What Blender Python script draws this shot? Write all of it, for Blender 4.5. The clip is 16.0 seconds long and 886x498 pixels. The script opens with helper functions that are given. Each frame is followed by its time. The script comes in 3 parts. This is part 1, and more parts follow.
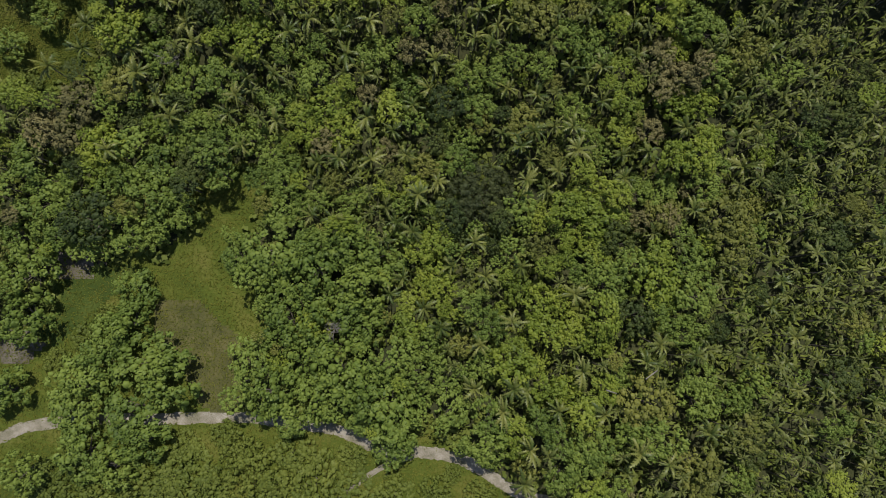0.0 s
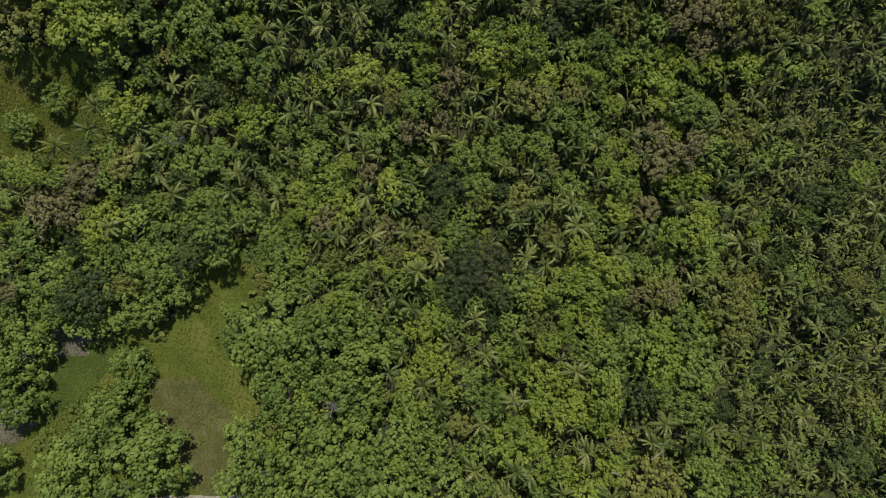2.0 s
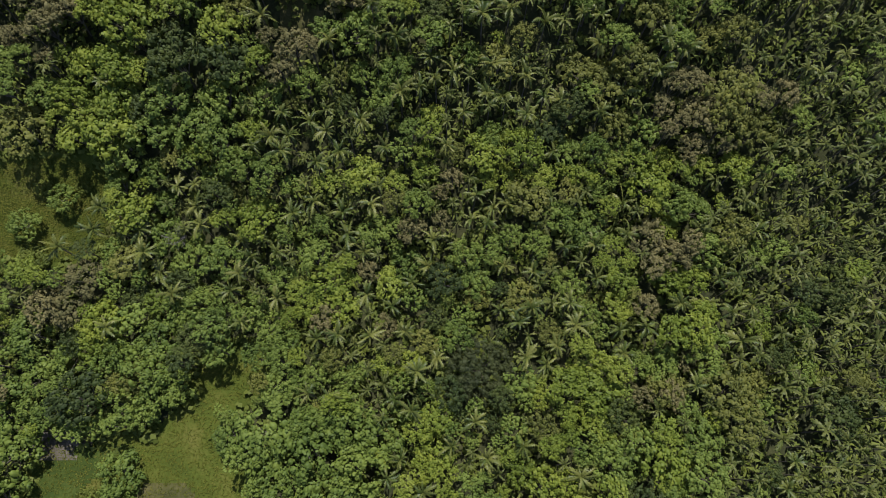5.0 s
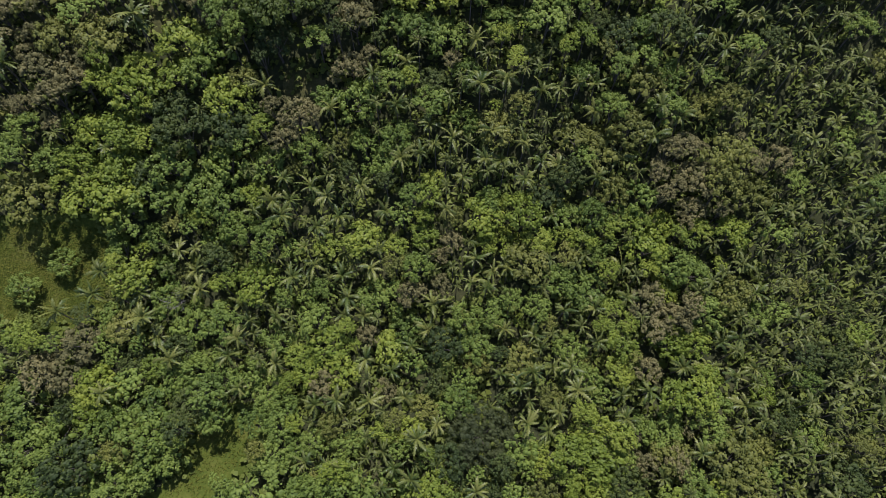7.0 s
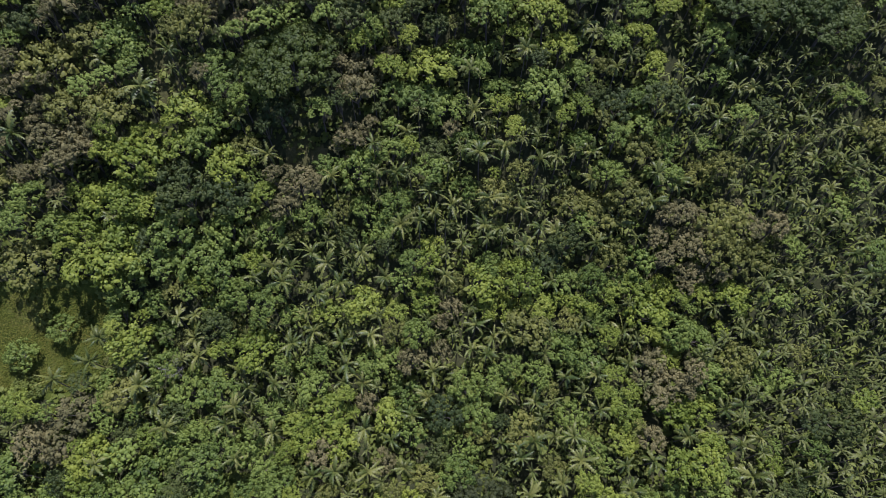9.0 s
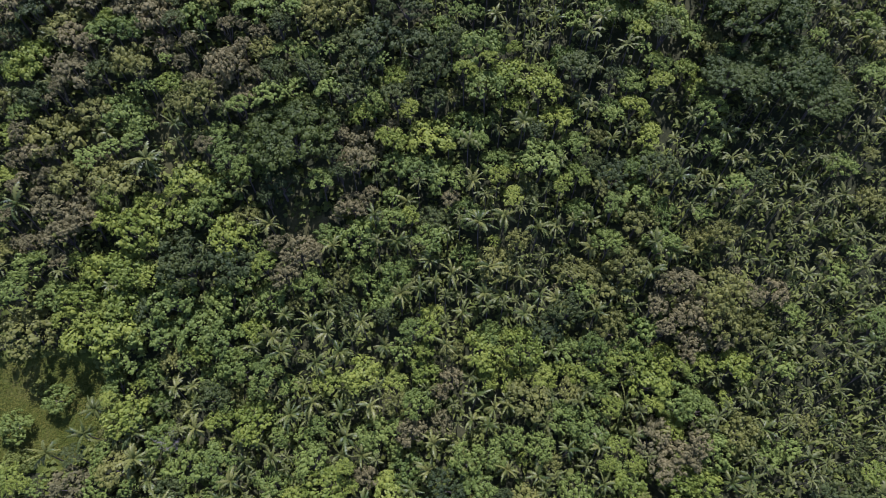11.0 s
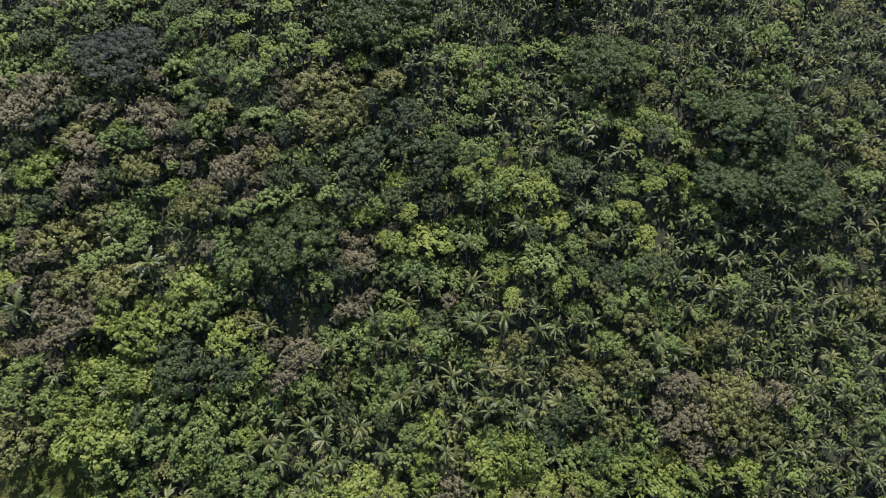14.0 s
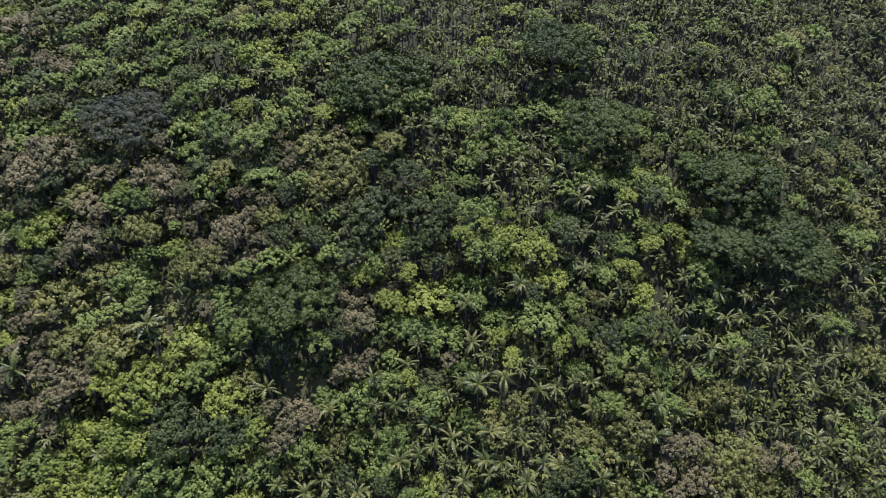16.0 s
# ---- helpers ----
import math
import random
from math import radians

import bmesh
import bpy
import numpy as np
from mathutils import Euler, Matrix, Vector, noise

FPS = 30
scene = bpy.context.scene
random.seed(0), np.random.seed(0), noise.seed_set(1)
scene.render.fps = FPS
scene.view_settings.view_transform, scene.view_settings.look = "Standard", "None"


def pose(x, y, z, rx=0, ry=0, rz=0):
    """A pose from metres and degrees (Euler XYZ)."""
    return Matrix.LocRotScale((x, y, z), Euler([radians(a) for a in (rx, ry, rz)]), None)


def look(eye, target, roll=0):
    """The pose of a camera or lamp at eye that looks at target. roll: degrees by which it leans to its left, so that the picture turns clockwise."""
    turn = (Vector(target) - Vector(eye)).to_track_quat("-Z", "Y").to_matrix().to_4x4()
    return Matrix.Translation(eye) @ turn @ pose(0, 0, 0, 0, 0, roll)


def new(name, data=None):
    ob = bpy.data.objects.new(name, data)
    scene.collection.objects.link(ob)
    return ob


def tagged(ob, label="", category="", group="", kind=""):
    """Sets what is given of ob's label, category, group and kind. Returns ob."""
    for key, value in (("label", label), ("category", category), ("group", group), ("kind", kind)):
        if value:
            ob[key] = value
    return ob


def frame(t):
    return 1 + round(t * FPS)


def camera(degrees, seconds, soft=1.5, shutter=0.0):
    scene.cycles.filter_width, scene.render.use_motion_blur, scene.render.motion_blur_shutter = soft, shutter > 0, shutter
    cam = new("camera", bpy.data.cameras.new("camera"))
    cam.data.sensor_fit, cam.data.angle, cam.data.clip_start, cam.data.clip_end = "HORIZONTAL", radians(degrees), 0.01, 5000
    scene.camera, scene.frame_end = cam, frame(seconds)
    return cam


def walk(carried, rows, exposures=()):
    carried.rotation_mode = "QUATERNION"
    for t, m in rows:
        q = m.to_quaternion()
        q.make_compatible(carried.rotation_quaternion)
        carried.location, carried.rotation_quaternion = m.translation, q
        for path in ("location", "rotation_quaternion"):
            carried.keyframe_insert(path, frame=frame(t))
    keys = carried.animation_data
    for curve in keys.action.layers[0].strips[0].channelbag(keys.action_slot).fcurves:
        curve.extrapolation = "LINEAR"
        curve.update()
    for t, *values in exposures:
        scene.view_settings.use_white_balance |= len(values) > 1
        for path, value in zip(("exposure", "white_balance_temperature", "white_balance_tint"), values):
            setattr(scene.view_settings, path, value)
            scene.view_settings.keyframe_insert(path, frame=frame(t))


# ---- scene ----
cam = camera(71.69, 16.0, 0.75)
ROWS = [
    (0.0, 0.0, 0.0, -0.0, -91.065, 0.004, -0.0),
    (0.5, -0.093, 0.963, 0.056, -89.566, -0.046, -0.047),
    (1.0, -0.182, 1.869, 0.103, -88.136, -0.095, -0.092),
    (1.5, -0.263, 2.729, 0.147, -86.768, -0.141, -0.137),
    (2.0, -0.338, 3.555, 0.195, -85.454, -0.183, -0.18),
    (2.5, -0.406, 4.358, 0.254, -84.186, -0.222, -0.222),
    (3.0, -0.466, 5.146, 0.327, -82.957, -0.256, -0.263),
    (3.5, -0.518, 5.929, 0.419, -81.761, -0.286, -0.304),
    (4.0, -0.561, 6.712, 0.535, -80.592, -0.311, -0.345),
    (4.5, -0.596, 7.502, 0.678, -79.444, -0.331, -0.386),
    (5.0, -0.623, 8.304, 0.851, -78.312, -0.346, -0.427),
    (5.5, -0.641, 9.121, 1.056, -77.192, -0.356, -0.468),
    (6.0, -0.65, 9.957, 1.294, -76.079, -0.36, -0.509),
    (6.5, -0.652, 10.813, 1.567, -74.969, -0.359, -0.551),
    (7.0, -0.647, 11.69, 1.876, -73.859, -0.354, -0.593),
    (7.5, -0.634, 12.586, 2.219, -72.747, -0.343, -0.635),
    (8.0, -0.615, 13.502, 2.597, -71.629, -0.328, -0.679),
    (8.5, -0.59, 14.432, 3.007, -70.504, -0.31, -0.723),
    (9.0, -0.561, 15.375, 3.449, -69.371, -0.287, -0.767),
    (9.5, -0.527, 16.325, 3.92, -68.228, -0.262, -0.813),
    (10.0, -0.491, 17.277, 4.416, -67.075, -0.235, -0.859),
    (10.5, -0.453, 18.222, 4.934, -65.912, -0.205, -0.905),
    (11.0, -0.414, 19.153, 5.47, -64.739, -0.175, -0.953),
    (11.5, -0.377, 20.061, 6.018, -63.556, -0.145, -1.001),
    (12.0, -0.342, 20.936, 6.574, -62.366, -0.116, -1.049),
    (12.5, -0.31, 21.766, 7.131, -61.17, -0.089, -1.098),
    (13.0, -0.285, 22.539, 7.683, -59.969, -0.064, -1.148),
    (13.5, -0.266, 23.24, 8.223, -58.768, -0.044, -1.198),
    (14.0, -0.257, 23.857, 8.743, -57.568, -0.029, -1.248),
    (14.5, -0.259, 24.372, 9.234, -56.373, -0.02, -1.298),
    (15.0, -0.275, 24.768, 9.687, -55.187, -0.02, -1.347),
    (15.5, -0.306, 25.03, 10.094, -54.015, -0.028, -1.397),
    (16.0, -0.354, 25.136, 10.443, -52.862, -0.048, -1.446),
]
# the fitted path, laid into the world so that tree trunks stand upright
walk(cam, [(t, pose(0, 0, 120, 7, 0, 0) @ pose(x, y, z, 90 + pitch, roll, yaw)) for t, x, y, z, pitch, roll, yaw in ROWS],
     [(0.0, 0.18, 6200, 15), (7.0, 0.52, 5750, 23), (11.5, 0.78, 5250, 40), (16.0, 0.93, 5300, 43)])

# ---- daylight ----
SUN_HEIGHT, SUN_TURN = 66.0, 8.0
world = bpy.data.worlds.new("sky")
scene.world = world
world.use_nodes = True
sky = world.node_tree.nodes.new("ShaderNodeTexSky")
sky.sky_type, sky.sun_disc = "NISHITA", False
sky.sun_elevation, sky.sun_rotation = radians(SUN_HEIGHT), radians(SUN_TURN)
back = world.node_tree.nodes["Background"]
world.node_tree.links.new(sky.outputs[0], back.inputs[0])
back.inputs[1].default_value = 0.108
sun_data = bpy.data.lights.new("sun", "SUN")
sun_data.energy, sun_data.angle, sun_data.color = 5.0, radians(0.5), (1.0, 0.95, 0.86)
sun = new("sun", sun_data)
h, a = radians(SUN_HEIGHT), radians(SUN_TURN)
sun.matrix_world = look((300 * math.cos(h) * math.sin(a), 300 * math.cos(h) * math.cos(a), 300 * math.sin(h)), (0, 0, 0))


# ---- materials ----
def material(name):
    m = bpy.data.materials.new(name)
    m.use_nodes = True
    m.node_tree.nodes.clear()
    return m, m.node_tree.nodes, m.node_tree.links


def leaf_material(name, dark, mid, light, gloss=0.45, glow=0.25, patch=0.12):
    """Foliage: each leaf spray has its own shade, each tree its own tint, and broad patches run over the canopy."""
    m, n, k = material(name)
    out, mix = n.new("ShaderNodeOutputMaterial"), n.new("ShaderNodeMixShader")
    bsdf, thin = n.new("ShaderNodeBsdfPrincipled"), n.new("ShaderNodeBsdfTranslucent")
    geo, info, pos = n.new("ShaderNodeNewGeometry"), n.new("ShaderNodeObjectInfo"), n.new("ShaderNodeNewGeometry")
    cloud = n.new("ShaderNodeTexNoise")
    cloud.inputs["Scale"].default_value, cloud.inputs["Detail"].default_value = patch, 3.0
    k.new(pos.outputs["Position"], cloud.inputs["Vector"])
    add = n.new("ShaderNodeMath")
    add.operation = "MULTIPLY_ADD"
    add.inputs[1].default_value = 0.45
    k.new(geo.outputs["Random Per Island"], add.inputs[0])
    spread = n.new("ShaderNodeMath")
    spread.operation = "MULTIPLY_ADD"
    spread.inputs[1].default_value, spread.inputs[2].default_value = 1.3, -0.4
    k.new(cloud.outputs["Fac"], spread.inputs[0])
    k.new(spread.outputs[0], add.inputs[2])
    own = n.new("ShaderNodeMath")
    own.operation = "MULTIPLY_ADD"
    own.inputs[1].default_value = 0.42
    k.new(info.outputs["Random"], own.inputs[0])
    k.new(add.outputs[0], own.inputs[2])
    ramp = n.new("ShaderNodeValToRGB")
    ramp.color_ramp.elements[0].position, ramp.color_ramp.elements[0].color = 0.1, (*dark, 1)
    ramp.color_ramp.elements[1].position, ramp.color_ramp.elements[1].color = 1.0, (*light, 1)
    ramp.color_ramp.elements.new(0.5).color = (*mid, 1)
    k.new(own.outputs[0], ramp.inputs[0])
    k.new(ramp.outputs[0], bsdf.inputs["Base Color"])
    k.new(ramp.outputs[0], thin.inputs["Color"])
    bsdf.inputs["Roughness"].default_value = gloss
    bsdf.inputs["Specular IOR Level"].default_value = 0.3 if gloss < 0.5 else 0.22
    mix.inputs[0].default_value = glow
    k.new(bsdf.outputs[0], mix.inputs[1])
    k.new(thin.outputs[0], mix.inputs[2])
    k.new(mix.outputs[0], out.inputs[0])
    return m


def rough_material(name, colours, scale, fine, relief=0.4, rough=0.9):
    """Soil, gravel, bark and turf: broad stains and fine grain, with relief."""
    m, n, k = material(name)
    out, bsdf = n.new("ShaderNodeOutputMaterial"), n.new("ShaderNodeBsdfPrincipled")
    pos = n.new("ShaderNodeNewGeometry")
    broad, grain = n.new("ShaderNodeTexNoise"), n.new("ShaderNodeTexNoise")
    broad.inputs["Scale"].default_value, broad.inputs["Detail"].default_value = scale, 5.0
    grain.inputs["Scale"].default_value, grain.inputs["Detail"].default_value = fine, 4.0
    for t in (broad, grain):
        k.new(pos.outputs["Position"], t.inputs["Vector"])
    both = n.new("ShaderNodeMath")
    both.operation = "MULTIPLY_ADD"
    both.inputs[1].default_value = 0.6
    k.new(grain.outputs["Fac"], both.inputs[0])
    k.new(broad.outputs["Fac"], both.inputs[2])
    shift = n.new("ShaderNodeMath")
    shift.operation = "MULTIPLY_ADD"
    shift.inputs[1].default_value, shift.inputs[2].default_value = 1.8, -0.95
    k.new(both.outputs[0], shift.inputs[0])
    ramp = n.new("ShaderNodeValToRGB")
    ramp.color_ramp.elements[0].position, ramp.color_ramp.elements[0].color = 0.0, (*colours[0], 1)
    ramp.color_ramp.elements[1].position, ramp.color_ramp.elements[1].color = 1.0, (*colours[-1], 1)
    for i, c in enumerate(colours[1:-1], 1):
        ramp.color_ramp.elements.new(i / (len(colours) - 1)).color = (*c, 1)
    k.new(shift.outputs[0], ramp.inputs[0])
    k.new(ramp.outputs[0], bsdf.inputs["Base Color"])
    bsdf.inputs["Roughness"].default_value, bsdf.inputs["Specular IOR Level"].default_value = rough, 0.15
    bump = n.new("ShaderNodeBump")
    bump.inputs["Strength"].default_value, bump.inputs["Distance"].default_value = relief, 0.3
    k.new(grain.outputs["Fac"], bump.inputs["Height"])
    k.new(bump.outputs[0], bsdf.inputs["Normal"])
    k.new(bsdf.outputs[0], out.inputs[0])
    return m


LEAF = {
    "round": leaf_material("round_tree_leaves", (0.041, 0.068, 0.012), (0.086, 0.127, 0.020), (0.147, 0.193, 0.032), 0.6, 0.3),
    "bright": leaf_material("bright_tree_leaves", (0.063, 0.093, 0.011), (0.118, 0.160, 0.018), (0.191, 0.227, 0.028), 0.58, 0.32),
    "dark": leaf_material("dark_tree_leaves", (0.018, 0.030, 0.008), (0.033, 0.050, 0.010), (0.061, 0.078, 0.015), 0.65, 0.22),
    "spreading": leaf_material("spreading_tree_leaves", (0.017, 0.030, 0.005), (0.031, 0.050, 0.007), (0.052, 0.073, 0.009), 0.62, 0.22),
    "olive": leaf_material("olive_tree_leaves", (0.056, 0.069, 0.014), (0.096, 0.108, 0.020), (0.156, 0.162, 0.031), 0.6, 0.28),
    "feathery": leaf_material("feathery_tree_leaves", (0.014, 0.020, 0.007), (0.026, 0.035, 0.010), (0.045, 0.055, 0.014), 0.65, 0.18),
    "brown": leaf_material("dry_tree_leaves", (0.057, 0.059, 0.019), (0.097, 0.095, 0.032), (0.158, 0.142, 0.053), 0.7, 0.25),
    "palm": leaf_material("palm_leaflets", (0.025, 0.045, 0.009), (0.065, 0.091, 0.017), (0.152, 0.163, 0.036), 0.42, 0.32, 0.45),
    "shrub": leaf_material("shrub_leaves", (0.054, 0.076, 0.011), (0.086, 0.112, 0.016), (0.128, 0.15, 0.023), 0.65, 0.28),
}
# darkened copy of the palm leaf colours: the joined palms' lower brightness is painted in
DIMMED_PALM = leaf_material("dimmed_palm_leaflets", (0.023, 0.04, 0.008), (0.053, 0.074, 0.014), (0.112, 0.126, 0.03), 0.5, 0.3, 0.45)
GRASS = leaf_material("grass_blades", (0.038, 0.058, 0.004), (0.068, 0.086, 0.006), (0.115, 0.116, 0.016), 0.85, 0.3, 0.16)
TURF = rough_material("turf", ((0.03, 0.045, 0.005), (0.056, 0.072, 0.008), (0.1, 0.098, 0.02)), 0.12, 2.0)
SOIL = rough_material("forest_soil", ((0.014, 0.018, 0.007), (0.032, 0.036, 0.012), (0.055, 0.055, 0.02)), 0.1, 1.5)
STRAW = rough_material("dry_grass", ((0.035, 0.038, 0.012), (0.06, 0.06, 0.018), (0.095, 0.085, 0.032)), 0.3, 2.5)
LUSH = rough_material("damp_turf", ((0.018, 0.032, 0.005), (0.034, 0.052, 0.007), (0.06, 0.078, 0.014)), 0.15, 2.0)
EARTH = rough_material("bare_soil", ((0.05, 0.045, 0.03), (0.085, 0.075, 0.055), (0.13, 0.115, 0.09)), 0.3, 3.0)
GRAVEL = rough_material("track_gravel", ((0.08, 0.078, 0.04), (0.165, 0.148, 0.105), (0.27, 0.245, 0.195)), 0.35, 4.0)
BARK = rough_material("bark", ((0.045, 0.038, 0.03), (0.09, 0.077, 0.062), (0.15, 0.135, 0.115)), 0.8, 6.0)
PALE = rough_material("bleached_wood", ((0.1, 0.09, 0.075), (0.17, 0.155, 0.13), (0.27, 0.25, 0.22)), 0.8, 6.0)

# ---- plan, in metres ----
CLEARING = [(-52.0, 33.0), (-41.0, 31.5), (-41.9, 22.4), (-51.3, 19.1), (-51.8, 9.8), (-45.0, 7.0), (-42.5, -4.8), (-49.2, -12.7), (-47.6, -21.7), (-29.1, -23.4), (-17.3, -28.4), (-10.8, -30.2), (-1.8, -26.3), (2.0, -31.3), (9.6, -36.2), (16.5, -42.2), (12.0, -55.6), (-110.3, -58.0), (-113.9, -7.6), (-93.3, -0.9), (-91.0, 11.2), (-81.4, 11.2), (-64.9, 13.1), (-56.1, 20.5), (-57.0, 28.5)]
CLEARING_WEST = [(-110.5, 76.0), (-92.3, 76.5), (-78.5, 73.9), (-76.8, 65.3), (-80.3, 57.4), (-85.7, 53.6), (-98.2, 53.3), (-111.0, 56.1)]
TRACK = [(-114.8, -34.6), (-104.1, -29.3), (-97.4, -26.6), (-83.9, -24.8), (-70.3, -24.7), (-61.0, -24.4), (-47.6, -24.0), (-34.3, -25.2), (-23.8, -26.8), (-17.3, -29.6), (-10.8, -32.5), (-5.6, -31.4), (2.0, -32.3), (7.1, -34.3), (12.1, -37.4), (17.1, -40.0), (27.1, -43.2)]
BRANCH = [(-8.2, -31.4), (-13.4, -34.6), (-18.4, -37.8), (-23.6, -42.3)]
GLADES = [(-32.4, 100.7, 3.7), (-64.9, 118.9, 4.3), (-83.6, 119.2, 5.4)]
PALM_ZONES = [
    (73.8, 52.5, 20.9), (76.1, 26.2, 19.2), (71.6, -9.9, 20.3), (81.9, -25.8, 21.2), (59.3, -32.7, 14.7), (84.5, 55.3, 15.8),
    (84.2, 82.8, 15.8), (65.0, 103.1, 15.1), (83.5, 108.6, 17.4), (68.1, 93.4, 9.6), (87.8, 82.2, 16.1), (60.8, 99.6, 12.3),
    (40.0, 158.3, 8.9), (67.9, 159.5, 15.8), (89.9, 146.7, 16.0), (16.7, 164.3, 8.9), (-0.7, 148.0, 7.0), (5.8, 178.2, 11.0),
    (56.4, 174.5, 16.3), (91.6, 172.0, 20.9), (21.1, 38.1, 7.4), (8.9, 60.0, 6.3), (46.3, 54.0, 4.6), (-20.8, 56.9, 5.7),
]
PALM_ZONES += [
    (-17.6, 30.8, 4.9), (-26.2, 22.3, 4.3), (29.1, -10.1, 4.9), (13.5, -37.8, 11.3), (-27.2, 77.4, 8.3), (-17.4, 61.5, 6.3),
    (13.7, 83.8, 10.6), (-4.7, 83.2, 6.2), (-55.4, 61.3, 5.4), (8.8, 96.3, 6.3), (22.0, 92.8, 7.5), (21.9, 141.2, 9.7),
    (35.5, 133.4, 8.2), (-11.7, 92.0, 5.1), (-43.2, 49.0, 5.3),
]
BRIGHT_ZONES = [
    (31.9, 21.9, 10.5), (-22.4, 44.0, 7.5), (54.1, 37.0, 7.2), (21.0, -0.7, 10.3), (30.1, -17.1, 6.2), (-77.8, 36.4, 6.5),
    (45.4, 64.4, 7.1), (-71.9, 89.4, 15.7), (-80.4, 80.0, 7.4), (14.9, 71.9, 9.9), (-24.7, 41.5, 7.6), (-5.3, 8.8, 7.2),
    (-29.9, 36.9, 6.3), (-64.9, 97.6, 8.5), (13.7, 123.1, 5.2), (-1.6, 113.8, 5.8), (16.9, 121.1, 7.8), (-1.4, 110.8, 6.4),
    (9.0, 117.0, 5.2), (26.1, 106.9, 5.1), (22.0, 69.7, 6.3), (-46.0, 176.8, 6.5), (49.2, 6.4, 6.4), (14.8, -26.5, 7.4),
]
BRIGHT_ZONES += [
    (58.6, 63.2, 8.1),
]
DARK_ZONES = [
    (8.0, 25.7, 10.9), (3.1, 37.8, 8.6), (-32.3, 113.3, 12.6), (-77.7, 161.2, 16.5), (-11.9, 166.3, 16.5), (34.4, 171.1, 10.1),
    (40.4, 149.7, 11.6), (-6.3, 134.0, 12.0), (-79.2, 21.6, 13.0), (-29.7, 136.5, 9.7), (37.5, 6.4, 8.7), (-88.3, 59.8, 9.2),
    (-90.0, 165.1, 12.1), (-95.7, 150.8, 10.1), (-54.8, 146.3, 10.5), (-87.6, 138.1, 9.6), (-77.6, 121.0, 9.1), (-33.8, 117.1, 9.3),
    (-56.5, 177.5, 8.3),
]
LEAFY_ZONES = [
    (-32.3, 6.5, 11.3), (-22.3, -5.6, 12.4), (-28.1, -16.4, 10.1), (-12.4, -21.0, 7.4), (-66.4, 27.6, 18.1), (-56.2, 18.9, 10.7),
    (-59.9, 38.6, 11.0), (-83.0, 21.6, 11.8),
]
BROWN_ZONES = [
    (-16.8, 113.7, 7.1), (-49.1, 132.6, 8.5), (-88.7, 117.0, 8.6), (-85.5, 103.4, 9.1), (-74.3, 107.2, 5.9), (-17.9, 100.5, 5.1),
    (-32.6, 90.9, 6.0), (-71.1, 146.6, 9.3), (-86.4, 137.0, 9.6), (-105.5, 181.0, 11.3), (-98.3, 149.5, 10.2), (59.6, 77.1, 12.0),
    (-6.4, 54.5, 4.4), (52.3, 50.6, 6.6), (31.8, 85.3, 5.1), (48.3, 21.7, 6.4), (-25.5, 148.1, 11.4), (-88.2, 102.4, 10.7),
    (55.4, 82.3, 8.0), (-68.1, 145.7, 7.7),
]
DARK_GAPS = [(40.2, -6.4, 3.2), (52.0, -21.0, 3.6), (50.2, -13.1, 2.7), (-12.1, -4.6, 2.3), (-1.1, -20.2, 1.9), (58.5, 91.0, 4.4), (-30.2, 103.9, 4.6), (72.2, 90.6, 3.2), (-101.4, 77.6, 2.9), (-89.1, 77.2, 2.8), (53.3, 118.4, 3.1), (2.4, 126.3, 2.4), (-82.7, 151.9, 3.0), (-6.4, 162.8, 2.4), (-33.4, 61.4, 1.9), (-98.2, 57.5, 2.6)]


def ramp_up(q, k):
    return 0.5 * (q + np.sqrt(q * q + k * k))


def ground_height(x, y):
    """A valley floor that climbs a steep hillside to gentler slopes and level ground far off."""
    return -23 + 0.72 * ramp_up(y - 56, 30) - 0.35 * ramp_up(y - 145, 40) - 0.33 * ramp_up(y - 330, 60) + 0.05 * x


def inside(x, y, corners):
    hit, j = False, len(corners) - 1
    for i in range(len(corners)):
        (xa, ya), (xb, yb) = corners[i], corners[j]
        if (ya > y) != (yb > y) and x < (xb - xa) * (y - ya) / (yb - ya) + xa:
            hit = not hit
        j = i
    return hit


def to_line(x, y, line):
    best = 1e9
    for (xa, ya), (xb, yb) in zip(line, line[1:]):
        u = max(0.0, min(1.0, ((x - xa) * (xb - xa) + (y - ya) * (yb - ya)) / ((xb - xa) ** 2 + (yb - ya) ** 2)))
        best = min(best, math.hypot(x - xa - u * (xb - xa), y - ya - u * (yb - ya)))
    return best


def is_open(x, y):
    return inside(x, y, CLEARING) or inside(x, y, CLEARING_WEST) or any(math.hypot(x - gx, y - gy) < gr for gx, gy, gr in GLADES)


# ---- mesh helpers ----
class Soup:
    """Quads gathered into one mesh."""

    def __init__(self):
        self.v, self.q, self.count = [], [], 0

    def add(self, v, q):
        self.v.append(v)
        self.q.append(q + self.count)
        self.count += len(v)

    def arrays(self):
        return np.concatenate(self.v), np.concatenate(self.q)

    def mesh(self, name, mat):
        v, q = self.arrays()
        return quad_mesh(name, v, q, mat)


def quad_mesh(name, v, q, mat):
    me = bpy.data.meshes.new(name)
    me.vertices.add(len(v))
    me.vertices.foreach_set("co", np.asarray(v, dtype=np.float32).ravel())
    me.loops.add(len(q) * 4)
    me.loops.foreach_set("vertex_index", np.asarray(q, dtype=np.int32).ravel())
    me.polygons.add(len(q))
    me.polygons.foreach_set("loop_start", np.arange(0, len(q) * 4, 4, dtype=np.int32))
    me.polygons.foreach_set("loop_total", np.full(len(q), 4, dtype=np.int32))
    me.materials.append(mat)
    me.update(calc_edges=True)
    return me


